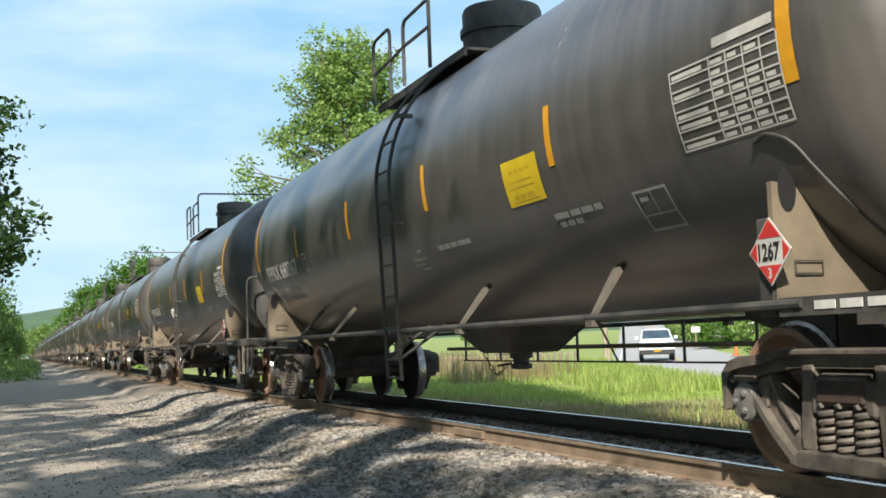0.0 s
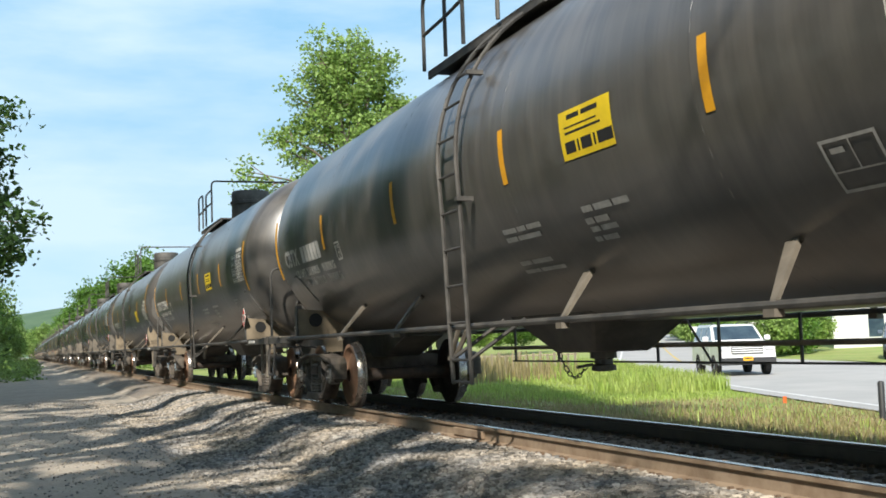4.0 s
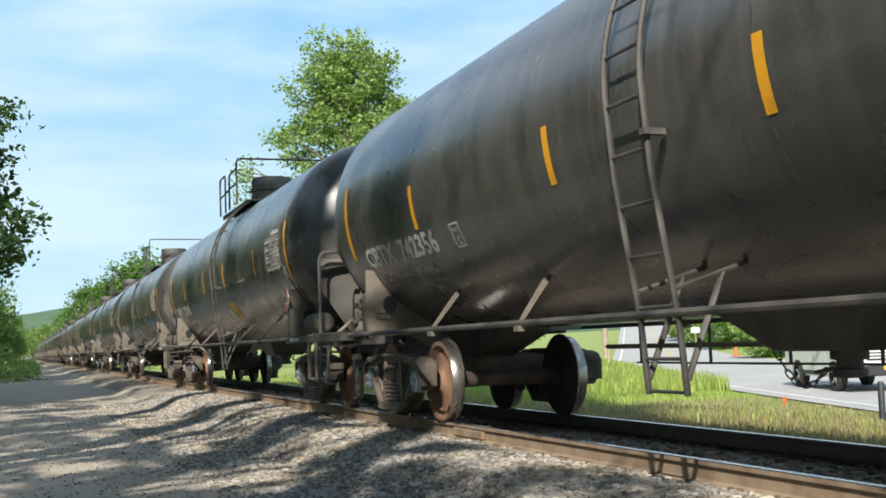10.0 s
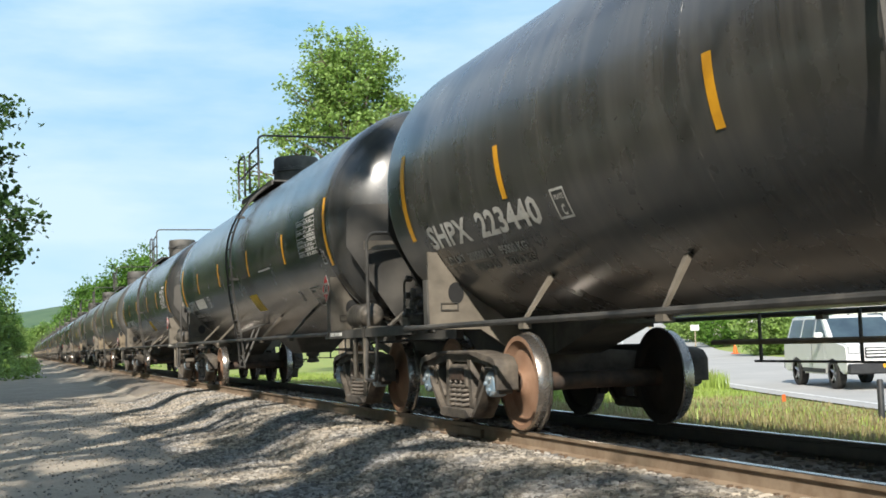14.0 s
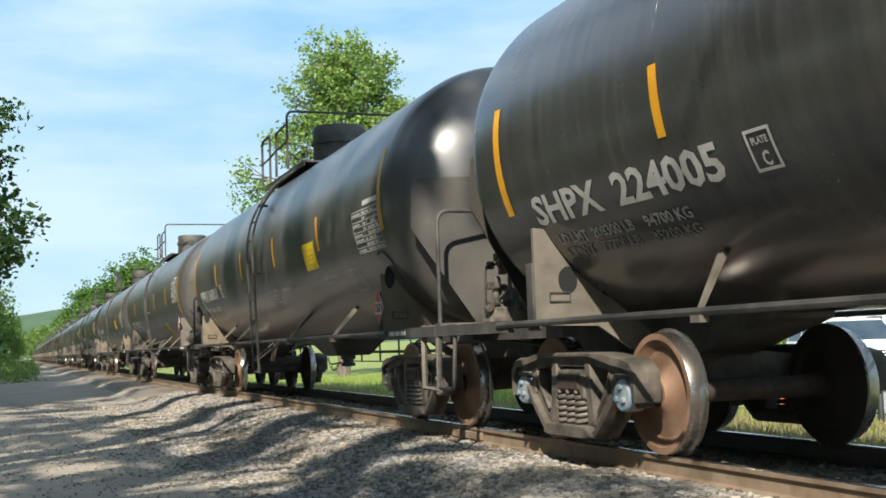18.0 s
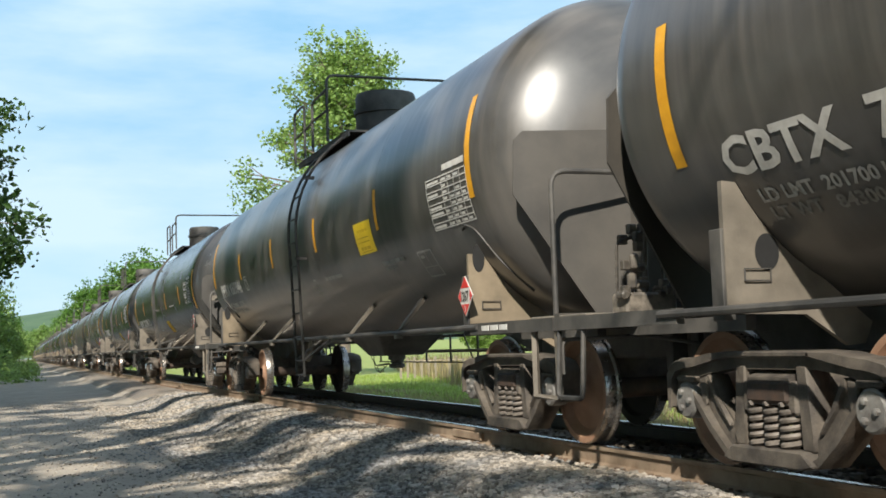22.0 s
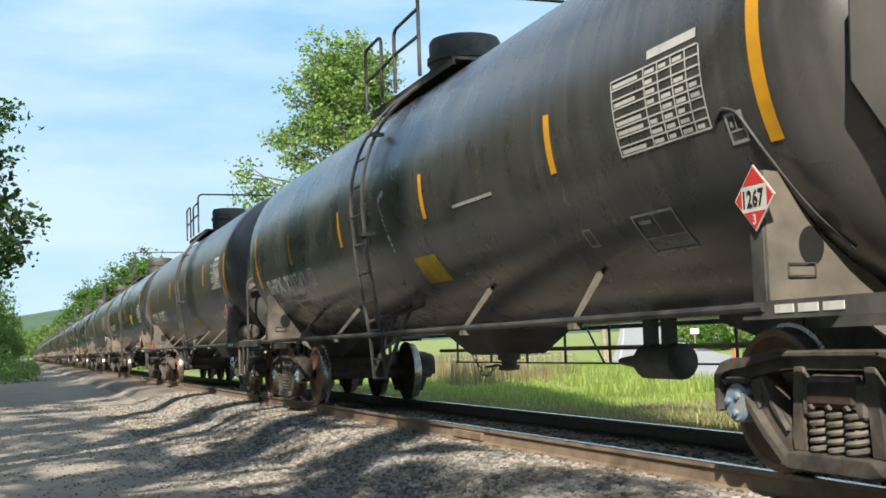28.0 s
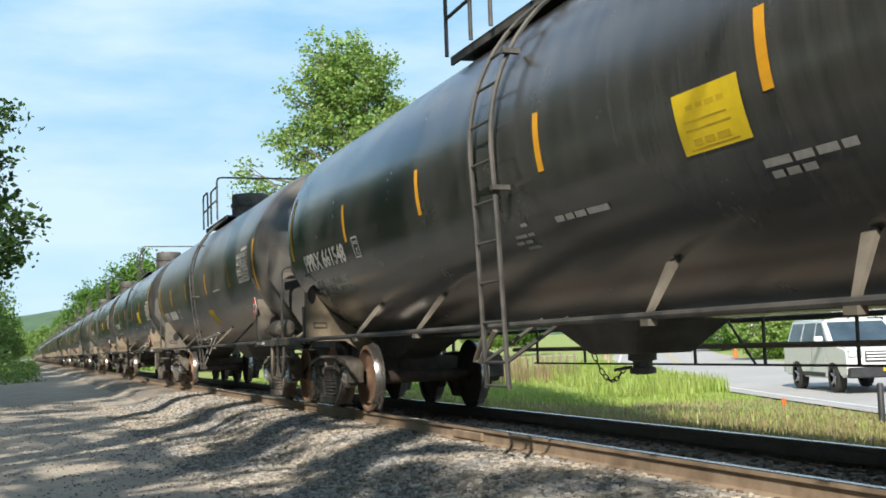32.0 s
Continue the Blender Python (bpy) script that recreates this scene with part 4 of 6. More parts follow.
def make_car(t0, kind, mark, number, load, paint, full, caps="cap_grey", tag=False, extra="", rung_y=-0.5):
    k = KINDS[kind]
    car = tagged(new("tank_car"), LABELS[kind] + extra, "tank car", group="tank cars of the train")
    CARS.append((car, t0))
    part("tank", shared("tank_" + paint, b_tank, paint, True), None, car)
    for y in k["trucks"]:
        add_bogie(car, y, caps, full)
    if kind != "C":
        part("head_shield", shared("shield", b_shield, "plate_steel"), None, car, m=pose(0, 0, 0))
    part("side_rail", shared("side_rail", lambda: tubes(0.027, [(-1.45, -7.2, 1.02), (-1.45, 7.2, 1.02)]), "frame", True), None, car)
    add_end(car, pose(0, 0, 0))
    add_end(car, pose(0, 0, 0, 0, 0, 180))
    part("stub_sill", shared("stub_sill", b_stub_sill, "frame"), None, car)
    part("stub_sill", shared("stub_sill", b_stub_sill, "frame"), None, car, m=pose(0, 0, 0, 0, 0, 180))
    for y in k["webs"]:
        for s in (1, -1):
            w = part("saddle_web", shared("web" + kind, lambda: b_web(k["x_in"], k["apex"], 0), "shield" if kind == "B" else "tan_steel"), None, car, m=Matrix.Translation((0, y, 0)) @ Matrix.Diagonal((s, 1, 1, 1)))
            if full and s > 0:
                part("web_handle", shared("web_handle", lambda: tubes(0.006, [(-1.30, -0.035, 1.19), (-1.30, -0.035, 1.26), (-1.12, -0.035, 1.26), (-1.12, -0.035, 1.19), (-1.30, -0.035, 1.19)], n=5), "frame"), None, w) if kind != "C" else None
                part("web_opening", shared("web_hole" + kind, lambda: b_web_hole(*{"A": (-1.32, 1.66, 0.06, 0.13), "B": (-1.13, 1.36, 0.085, 0.11), "C": (-1.16, 1.28, 0.10, 0.10)}[kind]), "inkdark"), None, w)
        part("saddle_post", shared("saddle_post", lambda: boxes((-1.44, -1.36, -0.015, 0.11, 0.96, 1.5), bevel=0.006), "frame"), None, car, m=pose(0, y, 0))
    my, mr, mh = k["man"]
    part("manway", shared("manway" + kind, lambda: b_manway(mr, mh), "frame", True), None, car, m=pose(0, my, TANK_Z + TANK_R - 0.05))
    for s in (-1, 1):
        part("top_platform", shared("top_platform", lambda: boxes((-0.20, 0.20, -1.2, 1.9, 0, 0.03), (-0.20, -0.17, -1.2, 1.9, -0.06, 0.031), (0.17, 0.20, -1.2, 1.9, -0.06, 0.031)), "frame"), None, car, m=pose(s * 0.72, 0, 3.93))
    loops = ([(-0.98, 1.85, 3.95), (-0.98, 1.85, 4.78), (-0.98, 1.15, 4.80), (-0.98, 1.15, 3.95)], [(-0.98, 0.62, 3.95), (-0.98, 0.62, 4.72), (-0.98, -0.30, 4.74)],
             [(-0.98, -0.30, 3.95), (-0.98, -0.30, 4.95), (0.98, -0.30, 4.95), (0.98, -0.30, 3.95)], [(-0.98, 1.85, 4.36), (-0.98, 1.15, 4.38), (-0.98, 0.62, 4.42), (-0.98, -0.30, 4.42)])
    for i, pts in enumerate(loops):
        part("top_rail", shared(f"top_rail{i}", lambda: tubes(0.022, bend(pts, 0.12, 4), n=6), "frame", True), None, car)
    part("outlet_skid", shared("skid", b_skid, "frame"), None, car)
    part("running_rail", shared("running_rail", lambda: tubes(0.028, [(1.30, 5.6, 0.77), (1.30, -5.6, 0.77)], n=6), "tan_steel", True), None, car)
    part("pipework", shared("pipework", b_pipework, "frame", True), None, car)
    part("coupler", shared("coupler", b_coupler, "bogie"), None, car, m=pose(0, -8.18, 0))
    part("coupler", shared("coupler", b_coupler, "bogie"), None, car, m=pose(0, 8.18, 0, 0, 0, 180))
    for y in k["bands"]:
        part("reflective_band", shared("band%s%s" % k["band"], lambda: made(patch, -0.06, 0.06, *k["band"], 0.005, 0, 8), "amber"), None, car, m=pose(0, y, 0))
    spec = SPEC.get(number, PLAIN)
    span = spec["span"] if kind == "B" else k["span"]
    for y in spec["marks"] if kind == "B" else k["marks"]:
        part("reflective_mark", shared("mark%s%s" % span, lambda: made(patch, -0.05, 0.05, *span, 0.005, 0, 5), "amber"), None, car, m=pose(0, y, 0))
    if kind == "A":
        part("notice", shared("noticeA", lambda: made(patch, -3.42, -4.11, -21.4, -7.1, 0.005, 0, 6), "yellow"), None, car, "square yellow notice decal")
    elif kind == "B":
        part("notice", shared("noticeB" + number, lambda: made(patch, 0.32, -0.34, spec["film"][1], spec["film"][2], 0.005, 0.03, 6), "ochre"), None, car, "soiled yellow film patch", m=pose(0, spec["film"][0], 0))
    else:
        part("notice", shared("noticeC", lambda: made(patch, -2.62, -3.41, -13.3, 0.2, 0.005, 0, 6), "yellow"), None, car, "yellow notice decal with black print")
    ty, p0, p1 = {"A": (-6.13, -20.9, -2.4), "B": spec["panel"], "C": (-6.05, -14.8, 4.0)}[kind]
    part("data_panel", shared("panel" + kind + (number if kind == "B" else ""), lambda: b_table(ty, ty - 1.07, p0, p1), "white"), None, car, "white ruled data panel")
    if not full:
        return car
    for y in (-4.4, -1.5, 1.5, 4.4):
        part("weld_seam", shared("seam_" + paint, b_seam, paint, True), None, car, m=pose(0, y, 0))
    if kind != "C":
        part("head_shield", shared("shield", b_shield, "plate_steel"), None, car, m=pose(0, 0, 0, 0, 0, 180))
    part("side_rail", shared("side_rail", None, "frame"), None, car, m=pose(0, 0, 0, 0, 0, 180))
    for y in BRACES.get(number, k["braces"]):
        wide = 0.55 if kind == "B" else 1.0
        part("brace", shared("brace%s" % wide, lambda: b_brace(wide), "shield"), None, car, m=pose(0, y, 0))
        part("brace", shared("brace%s" % wide, None, "shield"), None, car, m=pose(0, y, 0, 0, 0, 180))
    add_ladder(car, rung_y, k["splay"])
    part("outlet_valve", shared("outlet", b_outlet, "frame"), None, car)
    part("outlet_chain", shared("outlet_chain", b_chain, "frame"), None, car)
    if kind != "B":
        part("pipe_bracket", shared("pipe_bracket", lambda: tubes(0.03, [(-1.0, 0.75, 1.0), (-1.0, 1.15, 0.70), (-1.0, 1.30, 0.70), (-1.0, 0.95, 1.05)], n=5), "shield"), None, car)
    if kind == "B" and number != "224005" and (number or mark != "SCYX"):
        part("brake_cylinder", shared("brake_cylinder", b_cylinder_box, "frame", True), None, car, m=pose(-0.15, 2.0 if number == "223768" else -3.9, 0.67))
    # ends
    for turn in (0, 180):
        part("end_rail", shared("end_rail1", lambda: b_end_rail(-1.25, 0.15, 2.25), "frame", True), None, car, m=pose(0, 0, 0, 0, 0, turn) @ pose(0, -8.40, 0))
        part("end_rail", shared("end_rail2", lambda: b_end_rail(-0.58, 0.10, 2.50), "frame", True), None, car, m=pose(0, 0, 0, 0, 0, turn) @ pose(0, -8.68, 0))
        part("sill_step", shared("strap_step", b_strap_step, "shield"), None, car, m=pose(0, 0, 0, 0, 0, turn) @ pose(0, -8.72, 0))
        part("sill_step", shared("step", b_step, "frame", True), None, car, m=pose(0, 0, 0, 0, 0, turn) @ Matrix.Diagonal((-1, 1, 1, 1)) @ pose(0, -8.72, 0))
        part("uncoupling_lever", shared("lever", b_lever, "frame", True), None, car, m=pose(0, 0, 0, 0, 0, turn) @ pose(0, -8.80, 0))
        part("air_hose", shared("hose", b_hose, "inkdark", True), None, car, m=pose(0, 0, 0, 0, 0, turn))
    bare = number == "223768"          # its brake gear stands beyond the middle, and it has no reservoir on the near corner
    bx = -0.2 if number == "223465" else 0.98 if bare else 0.05 if kind == "B" else 0.18
    bw = part("brake_wheel", shared("brake_wheel", b_brake_wheel, "spring", True), None, car, "spoked iron hand brake wheel", m=pose(bx, -8.46, 1.93))
    part("brake_housing", shared("brake_gear", b_brake_gear, "frame"), None, car, m=pose(bx, -8.40, 1.93))
    part("brake_valve", shared("valve_gear", b_valve_gear, "castings"), None, car, m=pose(0.95 if bare else 0.55, -8.5, 1.08))
    if number != "660046":
        part("brake_valve", shared("valve_gear", None, "castings"), None, car, m=pose(-0.80, 8.5, 1.06))
    if kind == "B":
        add_placard(car, pose(0.5, -8.205, 1.57, 0, 0, 90))
        if not bare:
            if number != "223749":
                part("reservoir", shared("reservoir", b_reservoir, "castings", True), None, car, "grey brake air reservoir", m=pose(-1.14, -7.85, 1.06))
            part("end_strut", shared("end_strut", lambda: tubes(0.026, [(-1.02, -8.45, 1.07), (bx - 0.22, -8.36, 1.74)], n=6), "shield"), None, car)
        part("shield_bar", shared("shield_bar", lambda: boxes((-1.22, 1.22, -8.21, -8.175, 2.06, 2.17)), "shield"), None, car)
        part("conduit", shared("conduitB", lambda: tubes(0.011, bend([on_tank(-6.86, -16, 0.01), on_tank(-6.95, -13.5, 0.01), on_tank(-7.08, -15, 0.01), on_tank(-7.2, -25, 0.01), on_tank(-7.3, -40, 0.01), on_tank(-7.36, -52, 0.01)], 0.09, 4), n=6), "frame", True), None, car)
        part("stencil_box", shared("stencilB0", lambda: b_frame_box(-6.95, -7.12, -22, -15, True), "greywhite"), None, car)
        add_placard(car, pose(-1.47, -7.2, 1.625))
        part("stencil_box", shared("stencilB", lambda: b_frame_box(-5.49, -6.04, -44.8, -32.2, True), "greywhite"), None, car)
        part("stencil_box", shared("stencilB2", lambda: b_frame_box(-4.72, -4.86, -39.2, -33, False), "greywhite"), None, car)
        add_bars(car, "stencil_line", [(spec["bar"], -14.9, (0.97,), 0.03)], "greywhite") if spec["bar"] else None
        num = (6.50, 3.58 if mark == "SCYX" else 4.05 if mark == "CBTX" else 4.12 if number == "223465" else 3.86, -28.6 if mark != "SCYX" else -27.9, 0.225 if mark != "SCYX" else 0.285)
        ld = (6.34, 4.42, -36.2, 0.085), (6.33, 4.42, -41.0, 0.085)
        plate = (3.58, 3.34, -29.4, -19.8) if mark != "SCYX" else (3.44, 3.16, -26.3, -16.6)
    else:
        part("conduit", shared("conduitA", lambda: tubes(0.011, bend([on_tank(-6.80, -23, 0.01), on_tank(-6.92, -21.5, 0.01), on_tank(-7.1, -24, 0.01), on_tank(-7.25, -38, 0.01), on_tank(-7.33, -52, 0.01)], 0.09, 4), n=6), "frame", True), None, car)
        part("conduit", shared("conduitA2", lambda: tubes(0.011, bend([on_tank(6.80, -23, 0.01), on_tank(6.70, -22, 0.01), on_tank(6.5, -26, 0.01), on_tank(6.3, -40, 0.01)], 0.09, 4), n=6), "frame", True), None, car)
        add_placard(car, pose(-1.47, -6.98, 1.31 if kind == "A" else 1.45))
        part("stencil_box", shared("stencilA", lambda: b_frame_box(-5.33, -5.76, -38.4, -26.4, True), "greywhite"), None, car)
        if kind == "A":
            add_bars(car, "stencil_word", [(-4.1, -28.6, (0.24, 0.16, 0.17, 0.12), 0.05), (-4.13, -31.3, (0.10, 0.11, 0.11), 0.045),
                                                                   (-1.40, -28.8, (0.15, 0.13, 0.17, 0.33), 0.05)], "greywhite")
            add_bars(car, "stencil_word", [(-0.75, -27.5, (0.12,), 0.03), (-0.55, -31, (0.22, 0.12), 0.03), (-0.5, -33.2, (0.15, 0.14), 0.03), (-0.65, -35.4, (0.25,), 0.03)], "greywhite")
            add_bars(car, "notice_print", [(-3.55, -11.4, (0.08, 0.07, 0.09, 0.07), 0.03), (-3.5, -14.2, (0.45,), 0.012), (-3.5, -16.2, (0.47,), 0.012), (-3.55, -19.6, (0.09, 0.1, 0.13), 0.04), (-3.5, -20.6, (0.5,), 0.01)], "ochre")
            num = (6.62, 4.48, -21.5, 0.225)
            ld = (6.55, 4.87, -31.2, 0.09), (6.55, 4.86, -36.6, 0.09)
            plate = (4.06, 3.81, -21.7, -11.8)
        else:
            add_bars(car, "notice_print", [(-2.75, -2.4, (0.2, 0.25), 0.035), (-2.7, -4.7, (0.5,), 0.012), (-2.7, -6.4, (0.55,), 0.018), (-2.68, -11.6, (0.16, 0.03, 0.16, 0.03, 0.22), 0.085)], "inkdark")
            add_bars(car, "stencil_word", [(-1.08, -29.2, (0.27, 0.16, 0.27), 0.045), (-1.07, -32.2, (0.22, 0.44), 0.045), (-1.02, -41.4, (0.22, 0.38), 0.045), (-0.99, -44.8, (0.3, 0.46), 0.04),
                                                                   (-2.60, -28.5, (0.16, 0.26, 0.22), 0.05), (-2.57, -32.2, (0.12, 0.2), 0.05), (-2.58, -34.8, (0.13, 0.24), 0.045), (-2.55, -38.0, (0.1, 0.22), 0.045)], "greywhite")
            num = (7.06, 4.72, -16.9, 0.23)
            ld = (6.63, 4.4, -24.2, 0.11), (6.45, 4.3, -30.2, 0.11)
            plate = (4.15, 3.92, -21, -12)
    if number:
        fit_text(car, "car_number", mark + (" " * (2 if kind == "B" else 1)) + number, num[0], num[1], num[2], num[3], M["white"])
    else:
        cut = num[0] + (num[1] - num[0]) * 0.36
        fit_text(car, "car_mark", mark, num[0], cut, num[2], num[3], M["white"])
        wide = (cut - num[1] - 0.2) / 6
        add_bars(car, "car_number", [(cut - 0.2, num[2], (wide - 0.06,) * 6, num[3])], "white")
    fit_text(car, "load_limit", "LD LMT  " + load[0].replace("  ", "    "), ld[0][0], ld[0][1], ld[0][2], ld[0][3], M["greywhite"] if kind == "B" else M["white"])
    fit_text(car, "light_weight", "LT WT   " + load[1].replace("  ", "    "), ld[1][0], ld[1][1], ld[1][2], ld[1][3], M["faded"] if kind == "B" else M["greywhite"])
    part("plate_box", shared("plate_box%s" % plate[0], lambda: b_frame_box(*plate, False), "white"), None, car)
    mid = (plate[2] + plate[3]) / 2
    fit_text(car, "plate_word", "PLATE", plate[0] - 0.045, plate[1] + 0.045, mid + 1.4, 0.04, M["white"])
    fit_text(car, "plate_letter", "C", plate[0] - 0.09, plate[1] + 0.08, mid - 3.6, 0.085, M["white"])
    ky = "end_mark_" + mark
    if ky not in MESH:
        MESH[ky] = text_mesh(ky, mark, 0.15, M["white"], lambda a, b: Vector((a - 0.32, -HALF - HEAD - 0.012 + 0.11 * (b + 0.45) ** 2 + 0.16 * (a - 0.32) ** 2 - 0.02, 2.98 + b)), 1.0)
    part("end_mark", MESH[ky], None, car)
    for i in range(2):
        part("end_stencil", shared("end_line", lambda: boxes((0, 0.3, -8.095, -8.09, 0, 0.055)), "white"), None, car, m=pose(-0.12 + 0.02 * i, 0, 2.86 - 0.11 * i))
    for i, w in enumerate((0.32, 0.36)):
        part("shield_stencil", shared("shield_line%s" % w, lambda: boxes((0, w, -8.19, -8.184, 0, 0.05)), "white"), None, car, m=pose(0.12, 0, 1.93 - 0.09 * i))
    for y in (-7.3, -7.5, -7.7):
        part("sill_stencil", shared("sill_line", lambda: boxes((-1.456, -1.45, -0.16, 0, 0.985, 1.03)), "white"), None, car, m=pose(0, y, 0))
    if mark == "SCYX":
        lamp = part("marker_lamp", shared("marker_lamp", lambda: made(lathe, [(0.0, 0.05), (0.1, 0.055), (0.13, 0.03), (0.135, 0.0)], 14, "z"), "red", True), None, car, "red marker lamp", m=pose(-1.25, 8.5, 1.07))
    if number == "223749":
        part("graffiti", shared("tag", b_tag, "white"), None, car, "thin white scrawl ending in small stars")
    if tag:
        part("graffiti", shared("graffiti", b_graffiti, "white"), None, car, "white spray-painted scrawl")
    return car


ROSTER = [(-0.03, "A", "PPRX", "", 0), (1.836, "A", "PPRX", "660367", 0), (3.738, "A", "PPRX", "660269", 1), (5.63, "C", "CBTX", "", 0), (7.50, "C", "CBTX", "729843", 0),
          (9.37, "A", "PPRX", "660229", 0), (11.258, "B", "CBTX", "742356", 0), (13.136, "B", "SHPX", "223465", 0), (15.02, "B", "SHPX", "223440", 0), (16.875, "B", "SHPX", "", 0),
          (18.75, "B", "SHPX", "224005", 0), (20.60, "A", "PPRX", "660011", 0), (22.472, "B", "CBTX", "742463", 0), (24.315, "A", "PPRX", "660046", 0), (26.20, "B", "SHPX", "223768", 0),
          (28.05, "B", "SCYX", "", 0), (29.87, "B", "SHPX", "223749", 0), (31.72, "B", "SCYX", "131873", 0), (33.55, "A", "PPRX", "661548", 0)]
LOADS = {"660011": ("212000LB  96250KG", "74000LB  33550KG"), "660229": ("211700LB  96050KG", "74300LB  33700KG"), "224005": ("208300 LB  94700 KG", "77700 LB  35200 KG"),
         "223749": ("208500 LB  94700 KG", "77500 LB  35100 KG"), "742463": ("201700 LB  91500 KG", "84300 LB  38200 KG"), "PPRX": ("211900LB  96150KG", "74100LB  33600KG"), "CBTX": ("201300LB  91300KG", "84700LB  38400KG"), "SHPX": ("209500 LB  95000 KG", "76500 LB  34700 KG"), "SCYX": ("209700 LB  95100 KG", "76300 LB  34600 KG")}
PAINTS = ["tank_dusty", "tank_dusty", "tank_dusty", "tank_dusty", "tank_dusty", "tank_dusty", "tank", "tank", "tank", "tank_gloss", "tank_gloss", "tank_dusty", "tank_dusty", "tank_dusty", "tank_gloss", "tank_gloss",
          "tank", "tank_dusty", "tank_gloss"]
# where the ladder stands, car by car
SPOTS = {"660011": -0.1, "660229": 0.2, "660046": -0.64, "660269": -0.4, "660367": -0.45, "729843": -0.86, "661548": -0.58, "131873": -0.92,
         "223465": -0.94, "742463": -0.30, "742356": -0.24, "223768": 0.11, "224005": -0.35, "223749": 0.22, "223440": -0.6}
later = random.Random(21)
t_next = 33.55
while t_next < 75:
    t_next += 1.852
    kind = "AB"[len(ROSTER) % 3 == 1] if len(ROSTER) % 7 else "C"
    ROSTER.append((t_next, kind, {"A": "PPRX", "B": "SHPX", "C": "CBTX"}[kind], "", 0))
    PAINTS.append(("tank", "tank_dusty", "tank_dusty", "tank_gloss")[later.randrange(4)])
for i, (t0, kind, mark, number, tag) in enumerate(ROSTER):
    caps = "cap_blue" if mark == "SHPX" or i in (2, 4, 6) else "cap_grey"
    make_car(t0, kind, mark, number, LOADS.get(number, LOADS[mark]), PAINTS[i], i < 24, caps, bool(tag), " and white scrawl" if tag else "", SPOTS.get(number, -0.5))


# ---- trees and undergrowth ----
M["bark"] = material("grey_brown_bark", (0.13, 0.10, 0.075), (0.20, 0.165, 0.13), rough=0.9, scale=4.0, fine=18.0, bump=0.8, stretch=(3, 3, 0.6))
M["leaf_light"] = leaf_material("sunlit_maple_leaves", (0.30, 0.42, 0.12), (0.19, 0.30, 0.06))
M["leaf_mid"] = leaf_material("woodland_leaves", (0.13, 0.25, 0.035), (0.08, 0.175, 0.025))
M["leaf_dark"] = leaf_material("dark_overhanging_leaves", (0.055, 0.115, 0.022), (0.035, 0.080, 0.016))
M["grass"] = leaf_material("verge_grass", (0.25, 0.38, 0.06), (0.42, 0.46, 0.13))
M["drygrass"] = leaf_material("dry_verge_stems", (0.37, 0.285, 0.15), (0.27, 0.225, 0.10))


def leaves_mesh(name, centres, per, spread, size, mat, rng, droop=0.0):
    """Small folded leaves scattered round clump centres (n x 3)."""
    c = np.repeat(centres, per, axis=0)
    n = len(c)
    p = c + rng.normal(0, 1, (n, 3)) * spread * np.array([1, 1, 0.7])
    a = rng.normal(0, 1, (n, 3))
    a[:, 2] *= 0.6
    a /= np.linalg.norm(a, axis=1)[:, None]
    b = np.cross(a, rng.normal(0, 1, (n, 3)))
    b /= np.linalg.norm(b, axis=1)[:, None] + 1e-9
    s = size * rng.uniform(0.6, 1.35, n)[:, None]
    up = np.cross(a, b) * 0.12 * s
    v = np.stack([p - a * s * 0.5, p + b * s * 0.36 + up, p + a * s * 0.55 - np.array([0, 0, 1]) * droop * s, p - b * s * 0.36 + up], axis=1).reshape(-1, 3)
    i = np.arange(n)[:, None] * 4
    return quads_mesh(name, v.tolist(), (i + np.arange(4)).tolist(), mat)


def limb(bm, p, q, r0, r1, n=7, sag=0.0):
    p, q = Vector(p), Vector(q)
    d = (q - p).normalized()
    u = d.orthogonal().normalized()
    v = d.cross(u)
    mid = p.lerp(q, 0.5) + Vector((0, 0, sag))
    rings = [[bm.verts.new(c) for c in ring(a, u, v, r, n)] for a, r in ((p, r0), (mid, (r0 + r1) / 2), (q, r1))]
    for a, b in zip(rings, rings[1:]):
        for j in range(n):
            bm.faces.new((a[j], a[(j + 1) % n], b[(j + 1) % n], b[j]))


